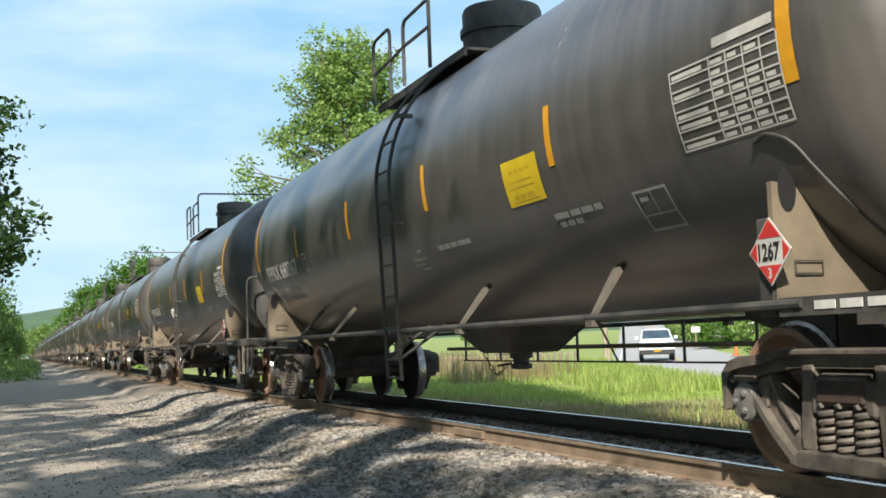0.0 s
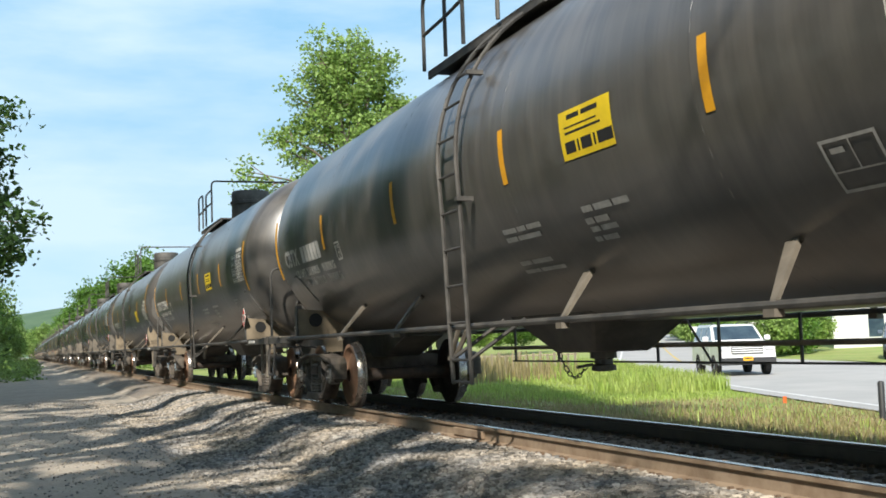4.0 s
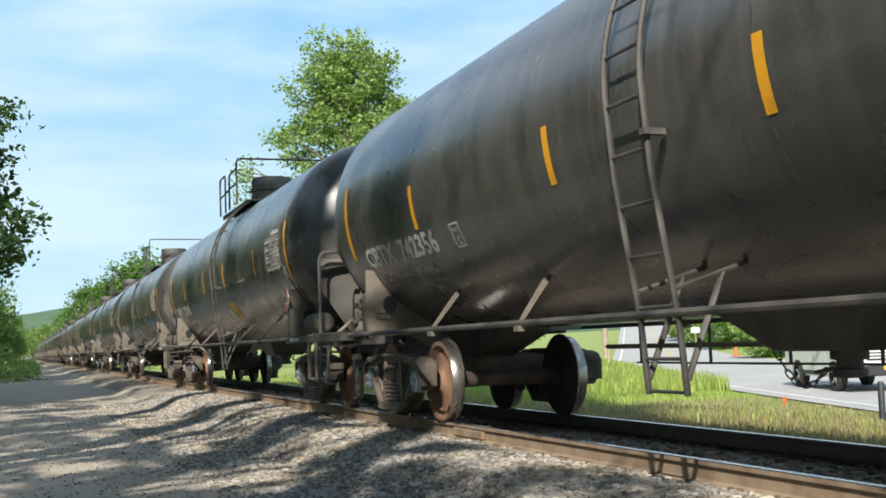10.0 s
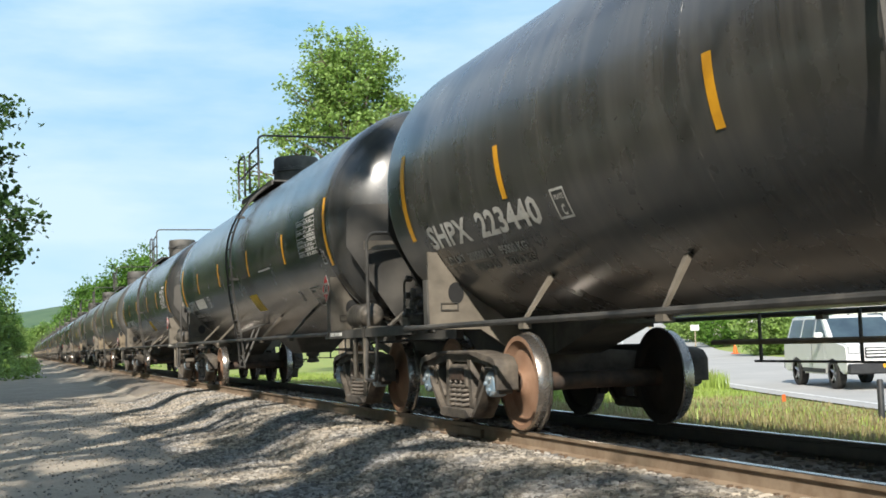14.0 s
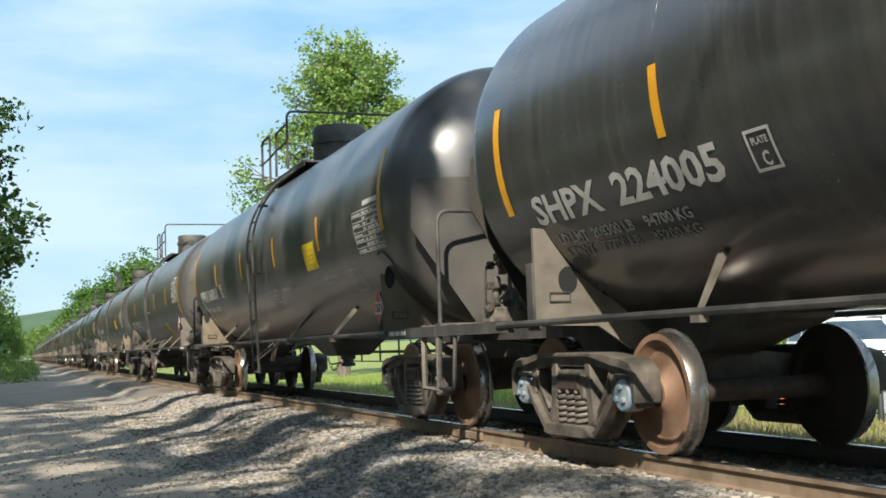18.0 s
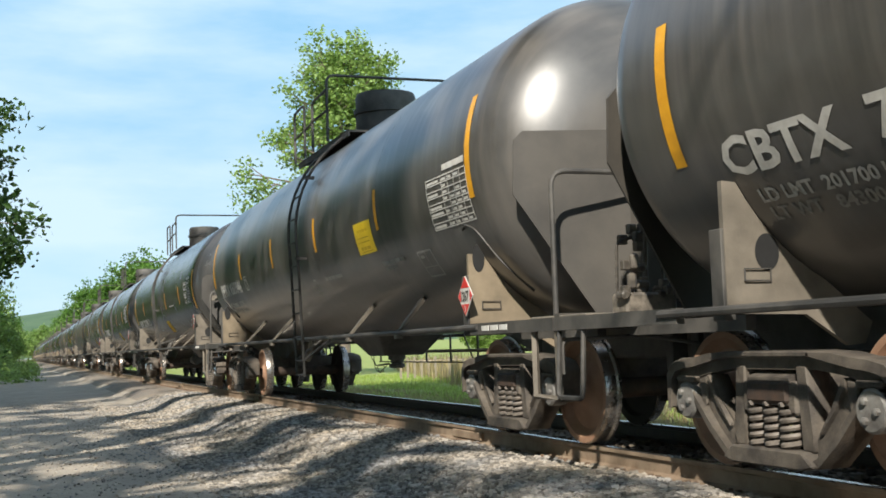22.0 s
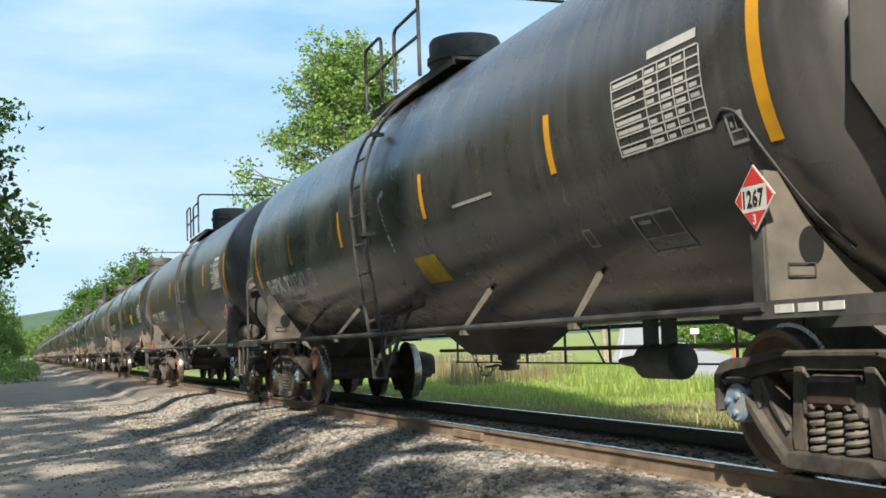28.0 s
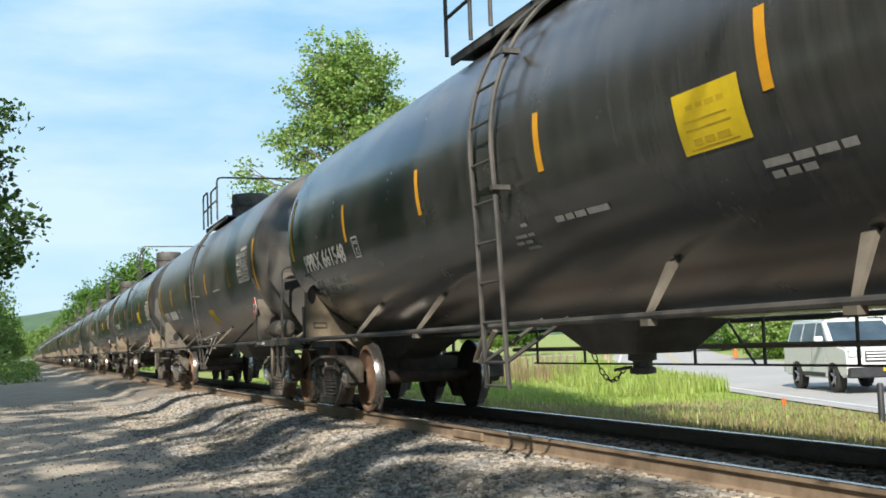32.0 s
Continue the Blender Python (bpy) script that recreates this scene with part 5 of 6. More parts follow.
def cone_tree(seed, height, radius, base, clumps, per, size, spread, mat, leaders):
    """A broad-skirted maple: rising limbs, each ending in sprays of leaves, narrowing to a ragged top."""
    rng = np.random.default_rng(seed)
    bm = bmesh.new()
    limb(bm, (0, 0, -0.4), (0.1, 0, base), height * 0.02, height * 0.016, 9)
    limb(bm, (0.1, 0, base), (0.5, 0.2, height * 0.9), height * 0.016, height * 0.003, 8, 0.1)
    centres = []
    nl = clumps // 8
    for i in range(nl):
        f = (i + 0.5) / nl
        z0 = base + (height * 0.90 - base) * f ** 1.15
        ang = i * 2.399 + rng.uniform(-0.5, 0.5)
        r = radius * (1 - 0.86 * f) ** 0.72 * rng.uniform(0.62, 1.12)
        axis = Vector((0.1 + 0.4 * f, 0.2 * f, z0))
        rise = r * (0.12 + 0.55 * f) + rng.uniform(0.0, 0.9)
        end = axis + Vector((math.cos(ang) * r, math.sin(ang) * r, rise))
        limb(bm, axis, end, height * 0.007 * (1.15 - 0.8 * f), height * 0.0013, 6, 0.08 * r)
        for k in range(8):
            g = rng.uniform(0.42, 1.05)
            c = axis.lerp(end, g) + Vector(rng.normal(0, 1, 3)) * (0.30 + 0.075 * r)
            centres.append((c.x, c.y, c.z))
            if k % 2 == 0:
                limb(bm, axis.lerp(end, g * 0.82), c, height * 0.0026, height * 0.0008, 5)
    for dx, dy, top in leaders:
        foot, tip = Vector((0.25, 0.1, height * 0.55)), Vector((dx, dy, top))
        limb(bm, foot, tip, height * 0.008, height * 0.0012, 6, 0.2)
        for k in range(20):
            c = foot.lerp(tip, rng.uniform(0.55, 1.0)) + Vector(rng.normal(0, 1, 3)) * 0.42
            centres.append((c.x, c.y, c.z))
    trunk = mesh_of("trunk", bm, M["bark"], True)
    return trunk, leaves_mesh("crown", np.array(centres), per, spread, size, mat, rng, 0.15)


# sunlit spots on path and bank; unseen crowns are cut open for them: middle x, y and half axes
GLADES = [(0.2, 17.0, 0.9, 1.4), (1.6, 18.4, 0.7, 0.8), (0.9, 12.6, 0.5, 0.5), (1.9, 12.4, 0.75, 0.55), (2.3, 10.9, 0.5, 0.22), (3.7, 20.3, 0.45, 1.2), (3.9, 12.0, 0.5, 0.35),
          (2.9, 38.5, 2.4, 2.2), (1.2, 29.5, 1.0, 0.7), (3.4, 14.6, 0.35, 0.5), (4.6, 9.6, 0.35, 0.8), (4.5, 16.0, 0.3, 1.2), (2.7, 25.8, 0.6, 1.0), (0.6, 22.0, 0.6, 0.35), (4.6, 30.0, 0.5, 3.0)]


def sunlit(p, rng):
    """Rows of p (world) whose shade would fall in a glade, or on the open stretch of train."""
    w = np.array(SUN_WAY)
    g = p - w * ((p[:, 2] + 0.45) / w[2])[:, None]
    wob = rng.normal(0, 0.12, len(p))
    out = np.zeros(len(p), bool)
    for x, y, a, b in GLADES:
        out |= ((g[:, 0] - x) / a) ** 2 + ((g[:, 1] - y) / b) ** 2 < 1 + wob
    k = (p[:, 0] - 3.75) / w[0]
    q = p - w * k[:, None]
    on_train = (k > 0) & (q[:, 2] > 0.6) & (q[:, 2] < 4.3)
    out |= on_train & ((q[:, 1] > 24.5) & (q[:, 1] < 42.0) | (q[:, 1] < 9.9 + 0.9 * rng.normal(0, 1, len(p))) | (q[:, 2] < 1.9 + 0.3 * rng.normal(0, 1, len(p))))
    # leaves that would shade the verge beyond this edge are cut as well
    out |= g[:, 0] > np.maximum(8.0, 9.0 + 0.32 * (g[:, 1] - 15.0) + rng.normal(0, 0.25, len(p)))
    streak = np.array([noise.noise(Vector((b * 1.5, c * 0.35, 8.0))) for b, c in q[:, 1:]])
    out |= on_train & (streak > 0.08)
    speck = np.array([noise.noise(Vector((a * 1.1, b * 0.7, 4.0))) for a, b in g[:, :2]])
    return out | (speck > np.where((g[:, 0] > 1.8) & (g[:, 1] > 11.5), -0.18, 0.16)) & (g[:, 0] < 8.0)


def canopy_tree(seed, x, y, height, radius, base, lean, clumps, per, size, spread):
    """An unseen tree over the path, its leaves cut away where light has to come through."""
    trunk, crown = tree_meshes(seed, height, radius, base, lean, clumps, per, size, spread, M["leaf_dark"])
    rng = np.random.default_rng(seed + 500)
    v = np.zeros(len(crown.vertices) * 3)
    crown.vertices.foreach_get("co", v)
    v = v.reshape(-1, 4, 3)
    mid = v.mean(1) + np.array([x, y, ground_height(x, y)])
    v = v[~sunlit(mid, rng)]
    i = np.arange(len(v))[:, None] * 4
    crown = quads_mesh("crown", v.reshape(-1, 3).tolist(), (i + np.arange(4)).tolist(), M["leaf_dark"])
    plant((trunk, crown), x, y, 0, 1.0, "tall tree leaning over the dirt path")


def tree_meshes(seed, height, radius, base, lean, clumps, per, size, spread, mat, blunt=0.0):
    """Trunk with limbs, and a crown of leaf clumps at the limbs' ends; the crown lies between base and height."""
    rng = np.random.default_rng(seed)
    bm = bmesh.new()
    top = Vector((lean[0], lean[1], height * 0.86))
    limb(bm, (0, 0, -0.4), (lean[0] * 0.3, lean[1] * 0.3, base), height * 0.022, height * 0.017, 9)
    limb(bm, (lean[0] * 0.3, lean[1] * 0.3, base), top, height * 0.017, height * 0.004, 8, 0.2)
    centres = []
    nl = max(9, clumps // 9)
    for i in range(nl):
        f = (i + 0.5) / nl
        z0 = base + (height * 0.8 - base) * f
        ang = i * 2.399 + rng.uniform(-0.4, 0.4)
        prof = math.sin(math.pi * min(1, 0.22 + (0.78 - blunt) * f)) ** 0.6
        r = radius * prof * rng.uniform(0.65, 1.12)
        axis = Vector((lean[0] * (0.3 + 0.7 * f), lean[1] * (0.3 + 0.7 * f), z0))
        end = axis + Vector((math.cos(ang) * r, math.sin(ang) * r, r * rng.uniform(0.15, 0.55)))
        limb(bm, axis, end, height * 0.008 * (1.1 - 0.6 * f), height * 0.0016, 6, 0.12 * r)
        for k in range(9):
            g = rng.uniform(0.35, 1.08)
            c = axis.lerp(end, g) + Vector(rng.normal(0, 1, 3)) * radius * 0.13
            centres.append((c.x, c.y, c.z))
            if k % 3 == 0:
                limb(bm, axis.lerp(end, g * 0.8), c, height * 0.003, height * 0.001, 5)
    centres.append((top.x, top.y, height * 0.93))
    for i in range(14 if blunt else 0):
        c = Vector((top.x, top.y, height * 0.86)) + Vector((rng.normal(0, 1.25), rng.normal(0, 1.25), rng.uniform(-1.6, 1.2)))
        centres.append((c.x, c.y, c.z))
        limb(bm, (top.x * 0.95, top.y, height * 0.78), c, height * 0.0035, height * 0.001, 5)
    trunk = mesh_of("trunk", bm, M["bark"], True)
    crown = leaves_mesh("crown", np.array(centres), per, spread, size, mat, rng, 0.15)
    return trunk, crown


def plant(meshes, x, y, turn=0.0, scale=1.0, label="leafy green woodland tree beside the railway", z=None):
    t = tagged(new("tree"), label, "tree", group="trees along the railway")
    t.matrix_basis = pose(x, y, ground_height(x, y) if z is None else z, 0, 0, turn) @ Matrix.Diagonal((scale, scale, scale, 1))
    part("trunk", meshes[0], None, t)
    part("crown", meshes[1], None, t)
    return t


lone = cone_tree(4, 17.4, 6.2, 5.0, 440, 62, 0.20, 0.30, M["leaf_light"], ((1.7, -1.7, 16.9), (0.8, -0.8, 18.0), (-0.6, 0.6, 17.5), (2.3, -2.3, 14.6)))
plant(lone, 15.7, 58.0, 30, 1.0, "tall bright green maple standing beyond the track")
wood_a = tree_meshes(7, 13.0, 3.9, 3.0, (0.3, 0.2), 180, 36, 0.36, 0.5, M["leaf_mid"])
wood_b = tree_meshes(9, 15.0, 4.4, 2.5, (-0.5, 0.4), 200, 36, 0.40, 0.52, M["leaf_mid"])
wood_c = tree_meshes(13, 11.0, 4.2, 1.6, (0.2, -0.3), 180, 36, 0.38, 0.5, M["leaf_light"])
side = tree_meshes(23, 10.4, 5.0, 1.2, (0.9, 0.0), 260, 170, 0.19, 0.36, M["leaf_dark"])

# trees leaning over the path, unseen above the lens, added to cast dappled shade
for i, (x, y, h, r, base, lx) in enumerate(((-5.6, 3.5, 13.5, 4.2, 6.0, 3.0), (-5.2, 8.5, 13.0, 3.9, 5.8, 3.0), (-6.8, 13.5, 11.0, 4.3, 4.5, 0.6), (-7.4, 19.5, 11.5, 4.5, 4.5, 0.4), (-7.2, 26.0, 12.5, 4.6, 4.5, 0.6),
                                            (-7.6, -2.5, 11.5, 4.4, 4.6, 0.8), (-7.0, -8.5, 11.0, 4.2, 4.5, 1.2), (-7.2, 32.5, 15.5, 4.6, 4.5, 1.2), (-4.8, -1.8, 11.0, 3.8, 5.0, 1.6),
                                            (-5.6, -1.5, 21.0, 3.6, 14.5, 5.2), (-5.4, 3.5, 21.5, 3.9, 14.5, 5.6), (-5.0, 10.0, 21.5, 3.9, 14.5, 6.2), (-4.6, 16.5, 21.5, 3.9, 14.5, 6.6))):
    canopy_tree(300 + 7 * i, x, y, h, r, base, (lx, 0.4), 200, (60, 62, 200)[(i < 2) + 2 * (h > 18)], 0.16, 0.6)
plant(side, -5.5, 35.0, 0, 1.0, "dark leafy tree overhanging the dirt path")
rw = random.Random(31)
for i in range(30):
    y = -30 + i * 9.5 + rw.uniform(-2, 2)
    plant((wood_a, wood_b, wood_c)[i % 3], (-7.2 if y > 36 else -15.5) - rw.uniform(0, 1.2 if y > 36 else 2.5), y, rw.uniform(0, 360), rw.uniform(0.78, 0.95) * (1.35 if y > 36 else 1.0))
for i in range(14):
    plant((wood_b, wood_a)[i % 2], -19 - rw.uniform(0, 6), -25 + i * 16, rw.uniform(0, 360), rw.uniform(1.0, 1.25))
# the wooded bend that ends the view along the line
for i in range(16):
    plant((wood_c, wood_b, wood_a)[i % 3], -42 + i * 2.95, 395 + rw.uniform(-14, 40), rw.uniform(0, 360), rw.uniform(0.85, 1.15))
for i in range(10):
    plant((wood_a, wood_c)[i % 2], 4 + i * 4.0, 455 + rw.uniform(-10, 30), rw.uniform(0, 360), rw.uniform(1.0, 1.3))
for i in range(15):
    plant((wood_c, wood_a)[i % 2], -6.2 - rw.uniform(0, 2.5), 150 + i * 16 + rw.uniform(-4, 4), rw.uniform(0, 360), rw.uniform(0.55, 0.8))
for i in range(13):
    y = 225 + i * 13.5
    plant((wood_c, wood_a)[i % 3 == 1], rw.uniform(-6.5, -1.5), y, rw.uniform(0, 360), rw.uniform(0.62, 0.9), "bright green tree at the path's far end")
# beyond the track
for x, y, s, which in ((13.6, 128, 0.95, wood_c), (12.2, 142, 1.08, wood_a), (14.5, 150, 1.05, wood_b), (11.2, 168, 1.0, wood_a), (12.4, 186, 1.05, wood_c), (10.5, 205, 1.0, wood_b),
                       (11.4, 226, 1.0, wood_c), (10.2, 252, 0.95, wood_a), (10.6, 280, 1.0, wood_c), (9.8, 312, 0.95, wood_b), (9.6, 345, 1.0, wood_c), (13.4, 88, 0.86, wood_c),
                       (19.0, 104, 0.75, wood_a), (21.0, 135, 0.9, wood_b)):
    plant(which, x, y, rw.uniform(0, 360), s)


def thicket(name, label, centres, per, spread, size, mat, seed):
    rng = np.random.default_rng(seed)
    return tagged(new(name, leaves_mesh(name, np.array(centres), per, spread, size, mat, rng, 0.1)), label, "bushes", kind="stuff")


rb = random.Random(41)
thicket("undergrowth", "low green weeds where the path narrows",
        [(rb.uniform(-4.5, 0.5 + 0.011 * (y - 70)), y, ground_height(0, y) + rb.uniform(0.0, 0.25 + 0.004 * (y - 60))) for y in [rb.uniform(66, 215) for _ in range(420)]], 30, 0.35, 0.24, M["leaf_light"], 50)
thicket("undergrowth", "green leafy undergrowth along the path's edge",
        [(-3.6 - abs(rb.gauss(0, 1.3)) - (0.02 * y if y < 60 else 1.2), y, ground_height(-4, y) + rb.uniform(0.1, 1.5)) for y in [rb.uniform(14, 130) for _ in range(420)]], 42, 0.36, 0.17, M["leaf_mid"], 51)
thicket("undergrowth", "bright green brush where the path ends among trees",
        [(-2.4 - abs(rb.gauss(0, 2.6)), y, ground_height(-6, y) + rb.uniform(0.1, 2.6)) for y in [rb.uniform(120, 390) for _ in range(330)]], 36, 0.6, 0.34, M["leaf_light"], 52)
thicket("undergrowth", "bright green brush beside the far track",
        [(8.6 + abs(rb.gauss(0, 1.6)), y, ground_height(9, y) + rb.uniform(0.1, 2.4)) for y in [rb.uniform(95, 390) for _ in range(300)]], 36, 0.6, 0.34, M["leaf_light"], 53)


def far_hill():
    verts, faces = [], []
    xs = np.linspace(-900, 1500, 80)
    for j in range(7):
        for x in xs:
            h = (50 + 8 * math.sin(x * 0.006 + 1) + 7 * math.sin(x * 0.021)) * math.sin(math.pi * j / 12) + 3 * noise.noise(Vector((x * 0.03, j * 1.3, 0)))
            verts.append((float(x), 1250 + j * 60, h))
    w = len(xs)
    for j in range(6):
        for i in range(w - 1):
            faces.append((j * w + i, j * w + i + 1, (j + 1) * w + i + 1, (j + 1) * w + i))
    return quads_mesh("hill", verts, faces, M["hill"], True)


M["hill"] = material("distant_wooded_hill", (0.06, 0.112, 0.055), (0.085, 0.14, 0.07), rough=1.0, scale=0.03, fine=0.12, bump=0.0)
tagged(new("hill", far_hill()), "hazy green wooded hill in the distance", "hill", kind="structure")


def blades(name, label, spots, height, lean, width, mat, seed):
    """Grass blades, one bent strip each; spots holds rows of x, y and a factor of height."""
    rng = np.random.default_rng(seed)
    s = np.array(spots)
    n = len(s)
    z = np.array([ground_height(a, b) for a, b, _ in spots])
    ang = rng.uniform(0, 2 * math.pi, n)
    h = height * s[:, 2] * rng.uniform(0.55, 1.25, n)
    d = np.stack([np.cos(ang), np.sin(ang)], 1)
    side_way = np.stack([-d[:, 1], d[:, 0]], 1) * width * rng.uniform(0.6, 1.3, n)[:, None]
    off = d * (lean * h * rng.uniform(0.3, 1.3, n))[:, None]
    base = s[:, :2]
    mid = base + off * 0.35
    tip = base + off
    rows = [np.c_[base - side_way, z - 0.01], np.c_[base + side_way, z - 0.01], np.c_[mid + side_way * 0.7, z + h * 0.6], np.c_[mid - side_way * 0.7, z + h * 0.6], np.c_[tip, z + h]]
    v = np.stack(rows, 1).reshape(-1, 3)
    faces = []
    for i in range(n):
        k = 5 * i
        faces.append((k, k + 1, k + 2, k + 3))
        faces.append((k + 3, k + 2, k + 4))
    return tagged(new(name, quads_mesh(name, v.tolist(), faces, mat)), label, "grass", kind="stuff")


rg = random.Random(61)
spots, dry = [], []
while len(spots) < 36000:
    y = 8 + 48 * rg.random() ** 1.5
    x = rg.uniform(7.9, min(road_x(y) - 0.6, 28))
    edge = (road_x(y) - x)
    f = 1.0 if edge > 2.2 else 0.55
    clump = noise.noise(Vector((x * 0.45, y * 0.3, 2)))
    if y < 22.0 + 0.5 * (x - 14.0) - 2.0 * clump and rg.random() < 0.95:
        if len(dry) < 18000:
            dry.append((x, y, 0.35 + 0.45 * rg.random()))
        continue
    if clump > -0.25:
        spots.append((x, y, f * (0.6 + 0.9 * max(0, clump))))
blades("verge_grass", "tall fresh green grass on the sunlit verge", spots, 0.21, 0.6, 0.009, M["grass"], 71)
blades("dry_grass", "short straw-coloured grass where the verge narrows", dry, 0.13, 0.7, 0.008, M["drygrass"], 75)
spots = []
while len(spots) < 15000:
    y = rg.uniform(25.0, 52.0)
    x = road_x(y) - 0.5 - 3.6 * rg.random() ** 1.4
    if noise.noise(Vector((x * 0.35, y * 0.25, 5))) > -0.3:
        spots.append((x, y, 0.75 + 0.35 * noise.noise(Vector((x * 0.6, y * 0.4, 9)))))
blades("rank_grass", "lush tall green grass along the road's edge", spots, 0.58, 0.35, 0.014, M["grass"], 76)
spots = [(rg.uniform(7.2, 8.8) + abs(rg.gauss(0, 0.9)), 7 + 35 * rg.random() ** 1.5, rg.uniform(0.5, 1.1)) for _ in range(19000)]
blades("dry_grass", "dry straw-coloured grass beside the ballast", spots, 0.17, 0.6, 0.008, M["drygrass"], 72)
spots = [(-2.4 - abs(rg.gauss(0, 0.8)), rg.uniform(9, 60), rg.uniform(0.4, 1.2)) for _ in range(7000)]
blades("path_grass", "sparse weeds along the path's shaded edge", spots, 0.22, 0.5, 0.010, M["leaf_mid"], 73)
spots = [(rg.uniform(14.5, 19.5) + 0.25 * (y - 40), y, rg.uniform(0.6, 1.2)) for y in [rg.uniform(36, 70) for _ in range(2600)]]
blades("tall_weeds", "tall pale weeds at the verge's far end", spots, 0.9, 0.25, 0.02, M["drygrass"], 74)


# ---- beyond the road ----
M["carwhite"] = material("white_car_paint", (0.80, 0.80, 0.79), (0.76, 0.76, 0.75), rough=0.25, scale=2.0, bump=0, coat=0.6)
M["black_plastic"] = material("black_car_plastic", (0.022, 0.022, 0.024), (0.035, 0.035, 0.036), rough=0.55, scale=8.0, bump=0.05)
M["rubber"] = material("tyre_rubber", (0.022, 0.021, 0.02), (0.045, 0.042, 0.038), rough=0.85, scale=12.0, bump=0.1)
M["chrome"] = material("alloy_rim", (0.55, 0.55, 0.56), (0.45, 0.45, 0.46), rough=0.3, metal=0.9, scale=6.0, bump=0)
M["carglass"] = material("tinted_car_glass", (0.03, 0.05, 0.07), (0.05, 0.08, 0.10), rough=0.06, scale=2.0, bump=0, spec=0.8)
M["lamp"] = material("headlamp_lens", (0.62, 0.63, 0.65), (0.4, 0.41, 0.43), rough=0.12, scale=14.0, bump=0.1)
M["orange"] = material("orange_plastic", (0.80, 0.16, 0.02), (0.70, 0.12, 0.02), rough=0.5, scale=6.0, bump=0)
M["siding"] = material("white_clapboard", (0.68, 0.68, 0.65), (0.58, 0.58, 0.55), rough=0.7, scale=0.8, bump=0.1)
M["roof"] = material("grey_shingle", (0.16, 0.155, 0.15), (0.22, 0.21, 0.20), rough=0.9, scale=2.0, bump=0.4)
M["post"] = material("weathered_post", (0.40, 0.33, 0.24), (0.30, 0.24, 0.17), rough=0.9, scale=3.0, bump=0.4)
M["pale"] = material("grey_weathered_paling", (0.26, 0.22, 0.16), (0.19, 0.165, 0.12), rough=0.9, scale=3.0, bump=0.4)
M["stonepillar"] = material("pale_stone", (0.62, 0.59, 0.53), (0.52, 0.49, 0.44), rough=0.85, scale=2.5, bump=0.3)


def suv():
    """White boxy estate car; its nose points to -y, wheels on z = 0."""
    car = tagged(new("car"), "white boxy estate car stopping on the road", "car")
    # side outline of the lower body
    low = [(-2.25, 0.38), (-2.30, 0.62), (-2.24, 0.98), (-2.10, 1.05), (-1.05, 1.14), (2.15, 1.16), (2.28, 1.02), (2.30, 0.45), (2.2, 0.34), (1.78, 0.34), (1.74, 0.55), (1.56, 0.72), (1.30, 0.76), (1.04, 0.72),
           (0.86, 0.55), (0.82, 0.32), (-0.84, 0.32), (-0.88, 0.55), (-1.06, 0.72), (-1.32, 0.76), (-1.58, 0.72), (-1.76, 0.55), (-1.80, 0.36)]
    bm = bmesh.new()
    prism(bm, low, "x", -0.93, 0.93)
    bmesh.ops.bevel(bm, geom=[e for e in bm.edges if abs(e.verts[0].co.x - e.verts[1].co.x) < 0.01], offset=0.05, segments=2, affect="EDGES")
    body = part("body", bm, M["carwhite"], car, smooth=True)
    bm = bmesh.new()
    lo = [(-0.88, -1.12, 1.12), (0.88, -1.12, 1.12), (0.88, 2.18, 1.14), (-0.88, 2.18, 1.14)]
    hi = [(-0.74, -0.28, 1.70), (0.74, -0.28, 1.70), (0.74, 2.0, 1.74), (-0.74, 2.0, 1.74)]
    a, b = [bm.verts.new(p) for p in lo], [bm.verts.new(p) for p in hi]
    bm.faces.new(b)
    for i in range(4):
        bm.faces.new((a[i], a[(i + 1) % 4], b[(i + 1) % 4], b[i]))
    bmesh.ops.bevel(bm, geom=list(bm.edges), offset=0.04, segments=2, affect="EDGES")
    cabin = part("cabin", bm, M["carwhite"], car, smooth=True)

    def pane(name, pts, off):
        bm = bmesh.new()
        vs = [Vector(p) for p in pts]
        nrm = (vs[1] - vs[0]).cross(vs[2] - vs[0]).normalized()
        if nrm.dot(Vector(off)) < 0:
            nrm = -nrm
        q = [bm.verts.new(v + nrm * 0.006) for v in vs]
        r = [bm.verts.new(v - nrm * 0.02) for v in vs]
        bm.faces.new(q), bm.faces.new(r[::-1])
        for i in range(len(vs)):
            j = (i + 1) % len(vs)
            bm.faces.new((q[i], q[j], r[j], r[i]))
        part(name, bm, M["carglass"], cabin)

    pane("windscreen", [(-0.78, -1.02, 1.19), (0.78, -1.02, 1.19), (0.68, -0.36, 1.645), (-0.68, -0.36, 1.645)], (0, -1, 0.5))
    pane("rear_window", [(-0.76, 2.166, 1.2), (0.76, 2.166, 1.2), (0.68, 2.035, 1.64), (-0.68, 2.035, 1.64)], (0, 1, 0))
    for s in (-1, 1):
        for y0, y1, t0, t1 in ((-0.78, 0.02, -0.20, 0.05), (0.14, 1.0, 0.17, 0.95), (1.12, 2.02, 1.08, 1.90)):
            pane("side_window", [(s * 0.865, y0, 1.19), (s * 0.865, y1, 1.19), (s * 0.765, t1, 1.64), (s * 0.765, t0, 1.64)], (s, 0, 0))
        part("wing_mirror", made(box, s * 1.05 - 0.1, s * 1.05 + 0.1, -0.85, -0.72, 1.15, 1.32, bevel=0.03), M["carwhite"], car)
